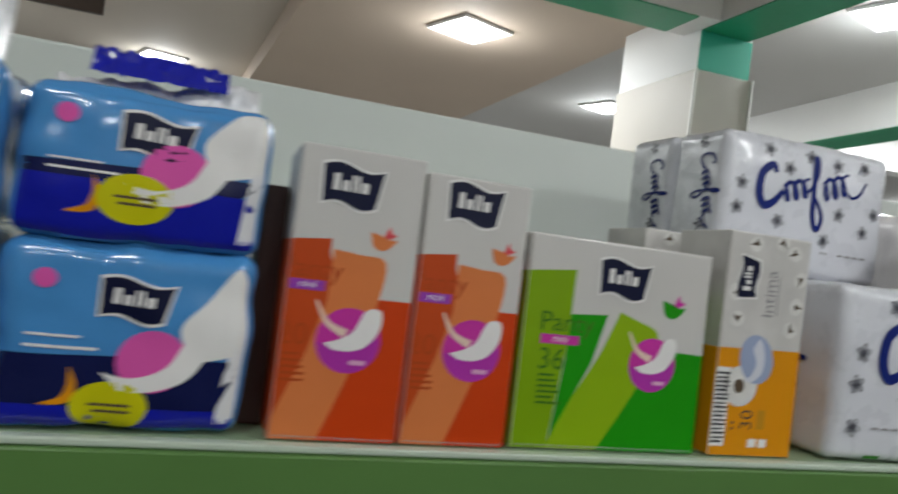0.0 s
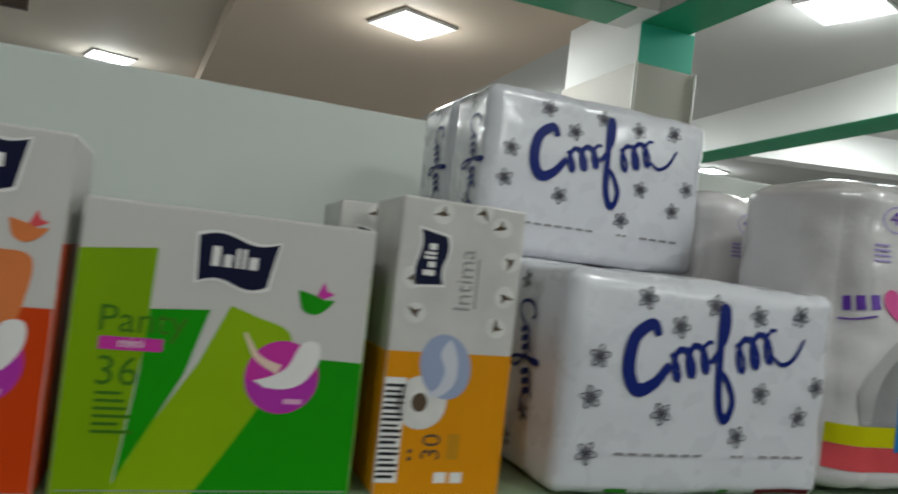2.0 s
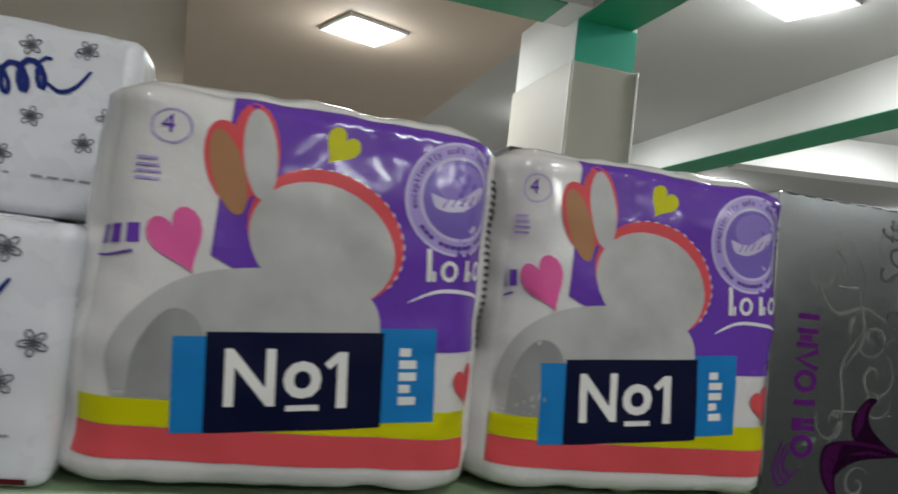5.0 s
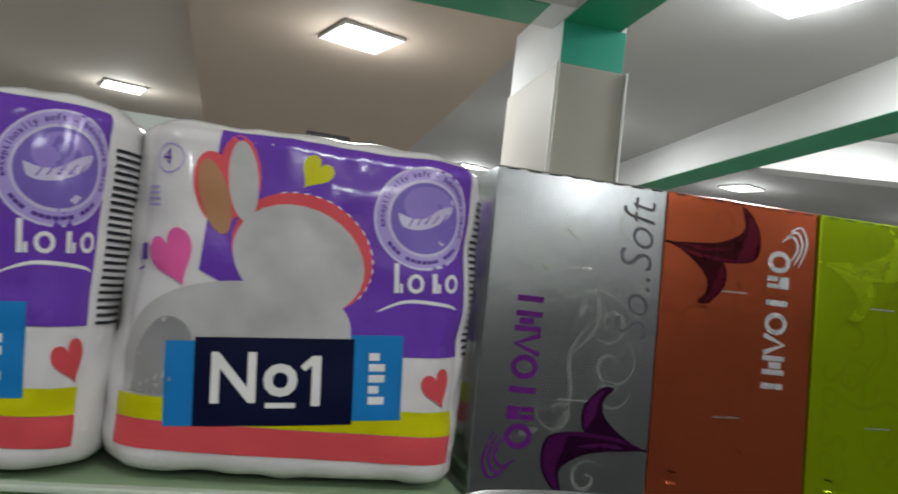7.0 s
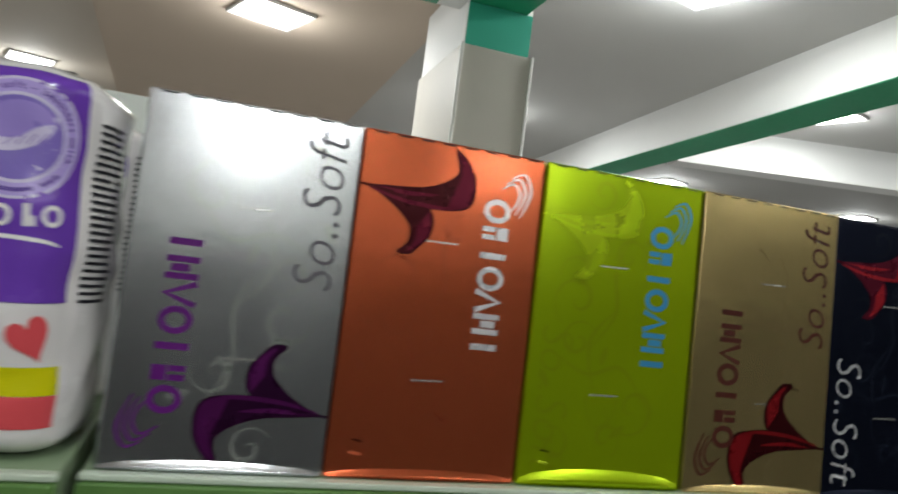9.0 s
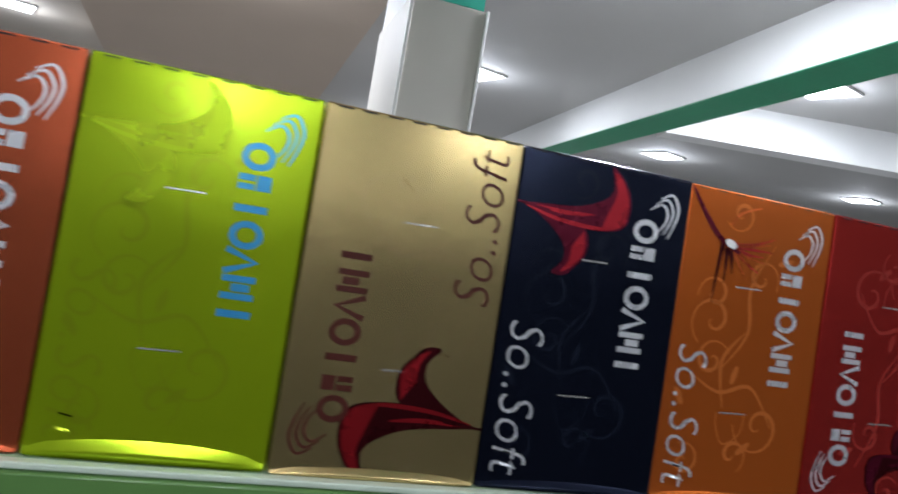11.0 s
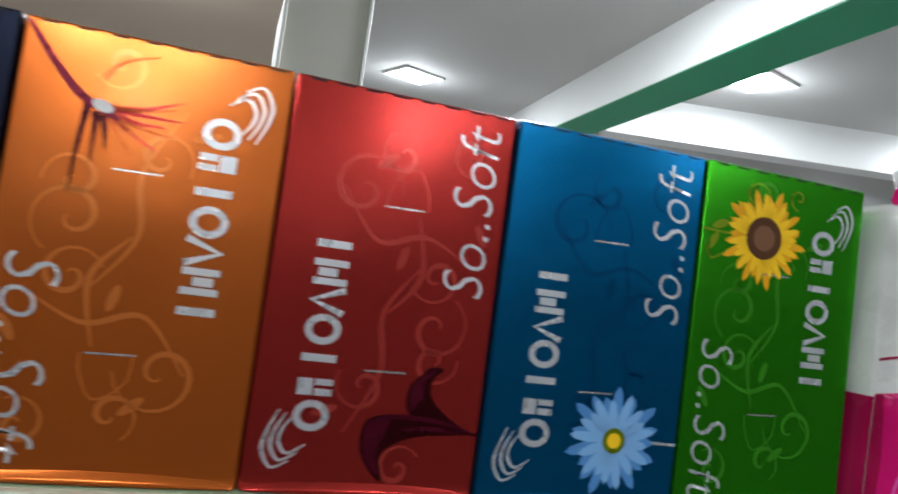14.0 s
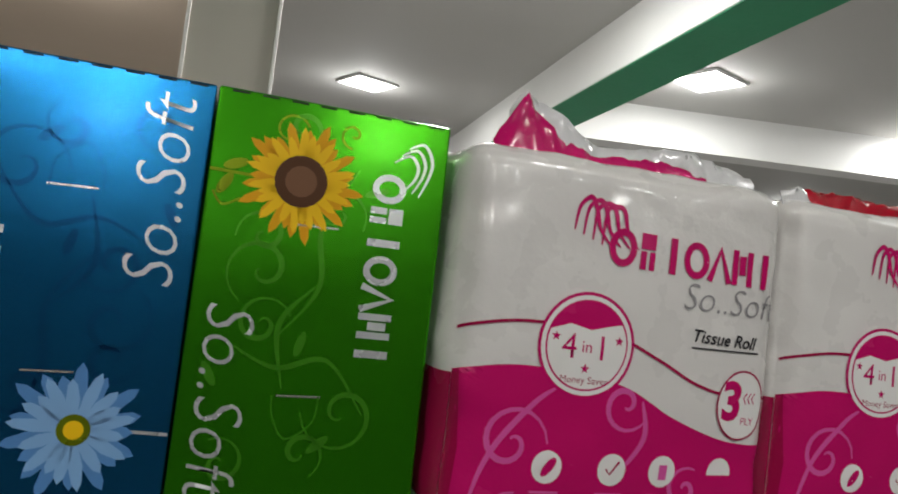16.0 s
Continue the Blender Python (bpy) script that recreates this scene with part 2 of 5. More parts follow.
# ---- packs and their printing ----
class Pack:
    """A carton or soft pack: a rounded box whose front carries printing in metres from its lower left corner."""

    def __init__(self, name, x, y, z, w, d, h, label, category, material, group="", r=0.004, puff=0.0, wrinkle=0.0, turn=0.0, lean=0.0, n=10, seed=0.0, body="carton", radii=None):
        self.rad = Vector(radii or (r, r, r))
        self.w, self.d, self.h, self.r, self.puff, self.wrinkle, self.seed = w, d, h, r, puff, wrinkle, seed
        self.ob = thing(name, x + w / 2, y, z, label, category, group)
        self.ob.matrix_world = pose(x + w / 2, y, z, -lean, 0, turn)
        self.soft, self.dx = puff > 0 or wrinkle > 0, 0.0
        if self.soft:
            bm = bmesh.new()
            bmesh.ops.create_cube(bm, size=2)
            bmesh.ops.subdivide_edges(bm, edges=bm.edges[:], cuts=n, use_grid_fill=True)
            for v in bm.verts:
                v.co = self.at(v.co)
            self.body = smooth(part(body, bm, material, self.ob))
        else:
            self.body = part(body, box_bm(-w / 2, w / 2, 0, d, 0, h, r), material, self.ob)

    def at(self, p, lift=0.0):
        half = Vector((self.w / 2, self.d / 2, self.h / 2))
        if not self.soft:
            return Vector((p[0] * half.x, -lift, (p[2] + 1) * half.z))
        q = Vector(p[i] * half[i] for i in range(3))
        core = Vector(max(-half[i] + self.rad[i], min(half[i] - self.rad[i], q[i])) for i in range(3))
        n = Vector((q[i] - core[i]) / self.rad[i] for i in range(3))
        n = n.normalized() if n.length > 1e-9 else Vector((0, -1, 0))
        out = core + Vector(n[i] * self.rad[i] for i in range(3))
        if self.soft:
            u, v, s = p
            bulge = max(0, 1 - u * u) ** 0.6 * max(0, 1 - v * v) ** 0.6 * max(0, 1 - s * s) ** 0.6
            fy = max(0, 1 - u * u) ** 0.55 * max(0, 1 - s * s) ** 0.55
            out.y += v * self.puff * fy
            fx = max(0, 1 - s * s) ** 0.5 * max(0, 1 - v * v) ** 0.5
            out.x += u * self.puff * 0.35 * fx
            fz = max(0, 1 - u * u) ** 0.5 * max(0, 1 - v * v) ** 0.5
            out.z += max(0, s) * self.puff * 0.6 * fz
            edge = 0.35 + 0.65 * max(abs(u) ** 3, abs(s) ** 3)
            c = Vector((out.x, out.y * 0.6, out.z)) * 22 + Vector((self.seed, self.seed * 1.7, 0))
            wr = noise.noise(c) * 0.6 + noise.noise(c * 2.7) * 0.4
            out += n * wr * self.wrinkle * edge
        out += n * lift
        return Vector((out.x, out.y + self.d / 2, max(out.z + self.h / 2, 0.0)))

    def flat(self, bm, name, material, level=1, label="", parent=None):
        """Wrap a flat bmesh, drawn in metres on the front, onto the front."""
        if self.soft:
            for i in range(6):
                long_edges = [e for e in bm.edges if e.calc_length() > 0.006]
                if not long_edges:
                    break
                bmesh.ops.subdivide_edges(bm, edges=long_edges, cuts=1)
                bmesh.ops.triangulate(bm, faces=bm.faces[:])
        for v in bm.verts:
            rim = 0.0002 if self.soft else 0.0006
            a, b = max(rim, min(self.w - rim, v.co.x + self.dx)), max(rim, min(self.h - rim, v.co.y))
            v.co = self.at((2 * a / self.w - 1, -1, 2 * b / self.h - 1), 0.00007 * level + (0.0004 if self.soft else 0.00005))
        for f in bm.faces:
            f.normal_update()
        flip = [f for f in bm.faces if f.normal.y > 0]
        if flip:
            bmesh.ops.reverse_faces(bm, faces=flip)
        ob = part(name, bm, material, self.ob, label)
        return smooth(ob)

    def poly(self, pts, material, level=1, name="print", label=""):
        bm = bmesh.new()
        f = bm.faces.new([bm.verts.new((a, b, 0)) for a, b in pts])
        f.normal_update()
        bmesh.ops.triangulate(bm, faces=[f], ngon_method="EAR_CLIP")
        return self.flat(bm, name, material, level, label)

    def many(self, polys, material, level=1, name="print", label=""):
        bm = bmesh.new()
        for pts in polys:
            f = bm.faces.new([bm.verts.new((a, b, 0)) for a, b in pts])
        bmesh.ops.remove_doubles(bm, verts=bm.verts[:], dist=1e-6)
        for f in bm.faces:
            f.normal_update()
        bmesh.ops.triangulate(bm, faces=bm.faces[:], ngon_method="EAR_CLIP")
        return self.flat(bm, name, material, level, label)

    def strokes(self, lines, width, material, level=1, name="print", label=""):
        for line in lines:
            self.many(ribbon(line, width), material, level, name, label)

    def words(self, text, a, b, size, angle, material, level=1, shear=0.0, name="lettering", wide=1.0, bold=0.0):
        cu = bpy.data.curves.new("words", "FONT")
        cu.body, cu.size, cu.shear, cu.align_x, cu.align_y = text, size, shear, "CENTER", "CENTER"
        cu.offset = bold
        cu.resolution_u = 3
        tmp = bpy.data.objects.new("words", cu)
        me = tmp.to_mesh()
        bm = bmesh.new()
        bm.from_mesh(me)
        tmp.to_mesh_clear()
        bpy.data.objects.remove(tmp)
        bpy.data.curves.remove(cu)
        m = Matrix.Translation((a, b, 0)) @ Matrix.Rotation(radians(angle), 4, "Z") @ Matrix.Diagonal((wide, 1, 1, 1))
        bmesh.ops.transform(bm, matrix=m, verts=bm.verts[:])
        return self.flat(bm, name, material, level)


def ribbon(line, width):
    """Quads along a polyline; width is a number or a function of 0..1."""
    pts = [Vector(p) for p in line]
    out, left, right = [], [], []
    for i, p in enumerate(pts):
        d = (pts[min(i + 1, len(pts) - 1)] - pts[max(i - 1, 0)])
        d = d.normalized() if d.length > 0 else Vector((1, 0))
        wd = width(i / (len(pts) - 1)) if callable(width) else width
        n = Vector((-d.y, d.x)) * wd / 2
        left.append(p + n)
        right.append(p - n)
    for i in range(len(pts) - 1):
        out.append([left[i], left[i + 1], right[i + 1], right[i]])
    return out


def oval(a, b, ra, rb, n=28, turn=0.0):
    c, s = math.cos(radians(turn)), math.sin(radians(turn))
    return [(a + ra * math.cos(t) * c - rb * math.sin(t) * s, b + ra * math.cos(t) * s + rb * math.sin(t) * c) for t in (2 * math.pi * i / n for i in range(n))]


def rect(a0, b0, a1, b1):
    return [(a0, b0), (a1, b0), (a1, b1), (a0, b1)]


def turned(pts, a, b, angle):
    c, s = math.cos(radians(angle)), math.sin(radians(angle))
    return [(a + x * c - y * s, b + x * s + y * c) for x, y in pts]


def spline(keys, n=8):
    """A smooth line through a few keys."""
    k = [Vector(p) for p in keys]
    out = []
    for i in range(len(k) - 1):
        p0, p1, p2, p3 = k[max(i - 1, 0)], k[i], k[i + 1], k[min(i + 2, len(k) - 1)]
        for j in range(n):
            t = j / n
            out.append(0.5 * (2 * p1 + (p2 - p0) * t + (2 * p0 - 5 * p1 + 4 * p2 - p3) * t * t + (3 * p1 - p0 - 3 * p2 + p3) * t ** 3))
    out.append(k[-1])
    return [(p.x, p.y) for p in out]


def wordmark(a, b, length, height, count, angle=0.0):
    """Rows of plain shapes in place of a maker's name, centred on (a, b): rings, blocks, bars and wedges."""
    out, step, h = [], length / count, height / 2
    for i in range(count):
        x, k = -length / 2 + step * (i + 0.5), i % 7
        if k in (0, 3):
            o = oval(x, 0, step * 0.42, h * 0.84, 18)
            shape = ribbon(o + [o[0]], height * 0.2)
        elif k in (2, 6):
            shape = [rect(x - height * 0.11, -h, x + height * 0.11, h)]
        elif k == 1:
            shape = [rect(x - step * 0.3, h * 0.12, x + step * 0.28, h), rect(x - step * 0.3, -h, x - step * 0.06, h * 0.0), rect(x + step * 0.06, -h, x + step * 0.28, h * 0.0)]
        elif k == 4:
            shape = ribbon([(x - step * 0.42, -h), (x, h * 0.85), (x + step * 0.42, -h)], height * 0.2)
        else:
            shape = [rect(x + c * step - height * 0.1, -h, x + c * step + height * 0.1, h) for c in (-0.33, 0.33)] + [rect(x - height * 0.12, -h * 0.4, x + height * 0.12, h * 0.7)]
        out.append([turned([(p[0], p[1]) for p in q], a, b, angle) for q in shape])
    return out


def wave_label(a, b, w, h, angle=0.0, grow=0.0):
    """The wavy dark label of the maker: wider above, with a wave along its top and bottom."""
    top = [(-w / 2 - grow + (w + 2 * grow) * i / 10, h / 2 + grow + 0.1 * h * math.sin(2 * math.pi * i / 10)) for i in range(11)]
    bot = [(-w * 0.46 - grow + (w * 0.86 + 2 * grow) * i / 10, -h / 2 - grow + 0.1 * h * math.sin(2 * math.pi * i / 10)) for i in range(10, -1, -1)]
    return turned(top + bot, a, b, angle)


def heart(a, b, s, angle=0.0, tall=1.55):
    pts = []
    for i in range(28):
        t = 2 * math.pi * i / 28
        pts.append((s * math.sin(t) ** 3, tall * s * (13 * math.cos(t) - 5 * math.cos(2 * t) - 2 * math.cos(3 * t) - math.cos(4 * t)) / 16))
    return turned(pts, a, b, angle)


def curl(a, b, s, angle=0.0, turns=1.3, flip=1):
    return turned([(s * (1 - i / 26) * math.cos(2 * math.pi * turns * i / 24) - s, flip * s * (1 - i / 26) * math.sin(2 * math.pi * turns * i / 24)) for i in range(25)], a, b, angle)


def ink(name, base, rough=0.4, metal=0.0, vary=0.08, coat=0.0):
    return mat(name, base, rough, metal, vary, 30.0, 0.4 if coat > 0.5 else 0.0, 36.0, coat, 0.18)


I_NAVY, I_WHITE = ink("ink_navy", (0.004, 0.006, 0.03)), ink("ink_white", (0.8, 0.79, 0.77))
I_BLACK, I_GREY = ink("ink_black", (0.02, 0.02, 0.025)), ink("ink_grey", (0.3, 0.29, 0.3))
I_PURPLE, I_MAGENTA = ink("ink_purple", (0.3, 0.05, 0.42)), ink("ink_magenta", (0.55, 0.035, 0.34))
I_DEEPORANGE, I_PEACH = ink("ink_deep_orange", (0.56, 0.05, 0.004)), ink("ink_peach", (0.66, 0.2, 0.06))
I_LIME, I_LEAF, I_LEAFDK = ink("ink_lime", (0.2, 0.36, 0.002)), ink("ink_leaf", (0.015, 0.28, 0.002)), ink("ink_leaf_dark", (0.03, 0.26, 0.01))
I_AMBER, I_PALEBLUE = ink("ink_amber", (0.68, 0.27, 0.004)), ink("ink_pale_blue", (0.32, 0.38, 0.55))
I_BLUE, I_ROYAL = ink("ink_label_blue", (0.015, 0.2, 0.52)), ink("ink_royal", (0.01, 0.015, 0.36), 0.2, coat=0.8)
I_PINK, I_CORAL, I_YELLOW = ink("ink_pink", (0.75, 0.12, 0.36)), ink("ink_coral", (0.68, 0.085, 0.1)), ink("ink_yellow", (0.58, 0.56, 0.004))
I_VIOLET, I_LILAC = ink("ink_violet", (0.145, 0.05, 0.42), 0.25, coat=0.6), ink("ink_lilac", (0.42, 0.33, 0.7), 0.25, coat=0.6)
I_SCRIPT = ink("ink_script_blue", (0.008, 0.02, 0.17))
I_CERISE = ink("ink_cerise", (0.55, 0.006, 0.13), 0.25, coat=0.6)
I_FUR = mat("print_soft_grey", (0.46, 0.455, 0.45), 0.4, vary=0.42, scale=30, coat=0.3)
I_CARD = mat("card_white", (0.58, 0.565, 0.54), 0.45, vary=0.05, scale=8, coat=0.1)
I_FILM = mat("film_white", (0.78, 0.78, 0.8), 0.3, vary=0.03, scale=20, bump=0.25, bump_scale=45, coat=0.6)
I_CLEAR = mat("film_wrinkled", (0.7, 0.7, 0.71), 0.25, vary=0.1, scale=30, bump=0.6, bump_scale=70, coat=0.8)


# ---- tissue boxes ----
def foil(name, base, metal=0.75, rough=0.2):
    return mat(name, base, rough, metal, 0.1, 9.0, 0.12, 14.0, 0.06, 0.3)


BOX_W, BOX_H, BOX_D = 0.1172, 0.2, 0.095
Z_BOX = 1.4688


def lily(pk, place, dark, light, size=1.0):
    """A calla lily on its side: a drooping petal, a raised petal and a stem."""
    def f(p):
        return place((0.1165 + size * (p[0] - 0.1165), 0.033 + size * (p[1] - 0.033)))

    petal = spline([(0.1148, 0.033), (0.087, 0.0405), (0.0648, 0.0418), (0.0474, 0.0376), (0.0446, 0.0229), (0.05, 0.0107), (0.0597, 0.003), (0.057, 0.0168), (0.0645, 0.0244), (0.0785, 0.0296), (0.097, 0.0315)], 4)
    raised = spline([(0.0902, 0.0351), (0.0712, 0.0427), (0.0694, 0.0565), (0.0763, 0.0657), (0.0815, 0.0702), (0.0893, 0.0696), (0.0835, 0.0626), (0.0838, 0.0534), (0.0925, 0.0443), (0.1045, 0.0366)], 4)
    pk.poly([f(p) for p in raised], dark, 2, "lily_petal")
    pk.poly([f(p) for p in petal], dark, 3, "lily_petal")
    lip = spline([(0.062, 0.0405), (0.0486, 0.0366), (0.0462, 0.0229), (0.051, 0.0115), (0.0575, 0.0065), (0.0545, 0.0175), (0.057, 0.0265)], 4)
    inner = spline([(0.0722, 0.0433), (0.0708, 0.056), (0.0772, 0.0646), (0.0838, 0.0686), (0.0795, 0.0615), (0.0788, 0.053)], 4)
    pk.poly([f(p) for p in lip], light, 4, "lily_highlight")
    pk.poly([f(p) for p in inner], light, 4, "lily_highlight")
    for line in (((0.11, 0.0345), (0.09, 0.039), (0.066, 0.0405), (0.052, 0.0385)), ((0.105, 0.0335), (0.085, 0.0345), (0.068, 0.033))):
        pk.strokes([[f(p) for p in spline(line, 5)]], lambda t: 0.0006 + 0.002 * math.sin(math.pi * t), light, 4, "lily_highlight")
    pk.strokes([[f(p) for p in spline([(0.1165, 0.0328), (0.108, 0.0335), (0.095, 0.035)])]], 0.0013, dark, 5, "lily_stem")


def flower(pk, f, a, b, r, n, petal, centre, core, inner=0.36):
    polys = []
    for ring, (count, rr, tw) in enumerate(((n, r, 0.0), (n, r * 0.86, 0.5))):
        for i in range(count):
            t = 2 * math.pi * (i + tw) / count
            wob = 0.84 + 0.24 * ((i * 7 + ring * 3) % 5) / 4
            t += 0.09 * math.sin(5.1 * i + ring)
            k = rr * wob
            wd = rr * (2.3 if count > 20 else 1.95) / count
            loc = [(0.2 * k, -wd * 0.5), (0.6 * k, -wd), (0.88 * k, -wd * 0.7), (k, 0), (0.88 * k, wd * 0.7), (0.6 * k, wd), (0.2 * k, wd * 0.5)]
            polys.append([f((a + x * math.cos(t) - y * math.sin(t), b + x * math.sin(t) + y * math.cos(t))) for x, y in loc])
    bm_polys = [polys[:n], polys[n:]]
    for q in bm_polys[0]:
        pk.poly(q, petal[0], 2, "petal")
    for q in bm_polys[1]:
        pk.poly(q, petal[1], 3, "petal")
    pk.poly([f(p) for p in oval(a, b, r * inner, r * inner, 20)], centre, 4, "flower_centre")
    pk.poly([f(p) for p in oval(a, b, r * inner * 0.6, r * inner * 0.6, 16)], core, 5, "flower_centre")


def tissue_box(x, y, colour, label, upside, mark, script, bloom, emboss, lean=0.0, turn=0.0, dz=0.0, i_wide=False):
    pk = Pack("tissue_box", x, y, Z_BOX + dz, BOX_W - 0.0012, BOX_D, BOX_H, label, "tissue box", colour, "tissue boxes on the shelf", 0.0012, turn=turn, lean=lean, n=6)
    w, h = BOX_W - 0.0012, BOX_H

    def f(p):
        return (w - p[0], h - p[1]) if upside else (p[0], p[1])

    base = 180 if upside else 0
    # embossed tendrils, slots and finger-hole
    pk.strokes([[f(p) for p in c] for c in (curl(0.06, 0.15, 0.02), curl(0.095, 0.1, 0.018, 60, 1.2, -1), curl(0.07, 0.105, 0.014, 200), curl(0.052, 0.18, 0.012, 120, 1.1), curl(0.1, 0.165, 0.012, 300, 1.2, -1), curl(0.085, 0.02, 0.012, 30),
                                            spline([(0.03, 0.15), (0.05, 0.125), (0.075, 0.13), (0.1, 0.118)]), spline([(0.06, 0.09), (0.075, 0.11), (0.07, 0.14)]), curl(0.04, 0.06, 0.014, 150, 1.2), curl(0.1, 0.07, 0.013, 10, 1.2, -1), spline([(0.045, 0.03), (0.06, 0.06), (0.058, 0.09), (0.075, 0.115)]))], lambda t: 0.0008 + 0.0019 * math.sin(math.pi * t) ** 2, emboss, 1, "embossing")
    for la, lb, lt in ((0.05, 0.165, 40), (0.104, 0.135, 120), (0.064, 0.118, 75), (0.035, 0.04, 20)):
        pk.poly([f(p) for p in oval(la, lb, 0.0065, 0.0022, 12, lt)], emboss, 1, "embossed_leaf")
    for b, a0 in ((0.0605, 0.052), (0.1425, 0.051)):
        pk.strokes([[f((a0, b)), f((a0 + 0.021, b + 0.0005))]], 0.0009, I_SLOT, 2, "slot")
    pk.strokes([[f(p) for p in spline([(0.052, 0.142), (0.054, 0.155), (0.066, 0.163), (0.073, 0.152), (0.074, 0.143)])]], 0.0008, emboss, 2, "embossing")
    # maker's mark: three arcs and a row of blocks
    for blk in wordmark(0.029, 0.0785, 0.097, 0.0168, 7, 90):
        pk.many([[f(p) for p in q] for q in blk], mark, 3, "name_block")
    arcs = [spline([(0.021 - 0.0036 * k, 0.036 + 0.0015 * k), (0.0165 - 0.0036 * k, 0.03 - 0.001 * k), (0.0155 - 0.0036 * k, 0.0235 - 0.002 * k), (0.02 - 0.0034 * k, 0.0185 - 0.0034 * k), (0.028 - 0.0034 * k, 0.023 - 0.004 * k)]) for k in range(3)]
    pk.strokes([[f(p) for p in c] for c in arcs], lambda t: 0.0006 + 0.0012 * math.sin(math.pi * t), mark, 3, "name_swirl")
    a, b = f((0.0985, 0.1455))
    pk.words("So..Soft", a, b, 0.033, 90 + base, script, 3, 0.22, wide=0.9, bold=-0.00045)
    if bloom[0] == "lily":
        lily(pk, f, *bloom[1:])
    elif bloom[0] == "crane":
        heart_at = (0.0355, 0.1655)
        for k, tip in enumerate(((0.069, 0.174), (0.066, 0.17), (0.069, 0.165), (0.0653, 0.157), (0.0594, 0.15), (0.05, 0.145), (0.062, 0.161), (0.056, 0.1525))):
            mid = ((heart_at[0] + tip[0]) / 2, (heart_at[1] + tip[1]) / 2 - 0.002 + 0.0008 * (k % 3))
            pk.strokes([spline([heart_at, mid, tip], 4)], lambda t: 0.0026 * (1 - t) + 0.0005, bloom[1] if k % 2 else P_CRIMSON, 2, "flower_petal")
        pk.strokes([spline([(0.034, 0.178), (0.041, 0.187), (0.056, 0.193)], 4)], lambda t: 0.0014 * (1 - t) + 0.0007, bloom[1], 2, "flower_petal")
        for c in (((0.0295, 0.167), (0.0275, 0.147), (0.0264, 0.126)), ((0.033, 0.163), (0.0335, 0.152), (0.0333, 0.1397)), ((0.036, 0.162), (0.038, 0.153), (0.0385, 0.147))):
            pk.strokes([spline(c, 4)], lambda t: 0.0034 * (1 - t) + 0.0004, bloom[2], 3, "flower_spike")
        pk.strokes([spline([(0.0015, 0.198), (0.012, 0.184), (0.024, 0.171), (0.034, 0.165), (0.043, 0.161)], 5)], lambda t: 0.0016 + 0.0042 * t * (1 - t) * 2, P_MAROON, 4, "flower_stem")
        pk.poly(oval(0.0355, 0.166, 0.0048, 0.0026, 14, -20), I_WHITE, 5, "flower_heart")
    else:
        pk.strokes([[f((0.116, bloom[4])), f((0.075, bloom[4] + 0.001))]], 0.0015, bloom[5], 1, "flower_stem")
        flower(pk, f, 0.073 if bloom[0] == "sun" else 0.0765, bloom[4], 0.029, 24 if bloom[0] == "sun" else 17, bloom[1], bloom[2], bloom[3], 0.44 if bloom[0] == "sun" else 0.24)
    if bloom[0] == "sun":
        for la, lb, lt in ((0.108, 0.046, 60), (0.104, 0.036, 20)):
            pk.poly([f(p) for p in oval(la, lb, 0.006, 0.0025, 12, lt)], P_OLIVE2, 2, "flower_leaf")
        pk.strokes([[f(p) for p in c] for c in (curl(0.072, 0.013, 0.009, 200, 1.2), curl(0.05, 0.02, 0.007, 90, 1.1, -1), spline([(0.1, 0.052), (0.108, 0.056), (0.113, 0.05)]))], 0.0011, P_OLIVE2, 1, "flower_tendril")
    # glued bottom flap, bulging a little
    bm = bmesh.new()
    n, up = 12, (0.011 if i_wide else 0.006)
    rows = []
    for i in range(n + 1):
        t = i / n
        x = -w / 2 + 0.0015 + (w - 0.003) * t
        k = math.sin(math.pi * t) ** 0.5
        rows.append([bm.verts.new((x, -0.0003, up * (0.35 + 0.65 * k))), bm.verts.new((x, -0.0022 * (0.4 + 0.6 * k), up * 0.45 * (0.35 + 0.65 * k))), bm.verts.new((x, -0.003 * (0.4 + 0.6 * k), 0.0004)), bm.verts.new((x, 0.001, 0.0004))])
    for p, q in zip(rows, rows[1:]):
        for k in range(3):
            bm.faces.new([p[k], p[k + 1], q[k + 1], q[k]])
    smooth(part("bottom_flap", bm, colour, pk.ob))
    # perforated top edge
    pk.strokes([[(0.006 + 0.014 * i, h - 0.0016), (0.014 + 0.014 * i, h - 0.0016)] for i in range(8)], 0.0008, I_BLACK, 3, "perforation")
    return pk


I_SLOT = mat("slot_edge", (0.75, 0.74, 0.7), 0.25, 0.8, 0.05)
I_SILVERINK = mat("ink_silver", (0.72, 0.73, 0.75), 0.28, 0.6, 0.05)
F = {k: foil("foil_" + k, c, metal=m) for k, c, m in (
    ("silver", (0.58, 0.6, 0.62), 0.95), ("copper", (0.66, 0.14, 0.055), 0.84), ("lime", (0.4, 0.56, 0.006), 0.7), ("gold", (0.62, 0.48, 0.21), 0.9), ("navy", (0.012, 0.016, 0.034), 0.8),
    ("orange", (0.68, 0.155, 0.022), 0.72), ("red", (0.49, 0.034, 0.027), 0.76), ("blue", (0.01, 0.175, 0.42), 0.85), ("green", (0.055, 0.42, 0.008), 0.82))}
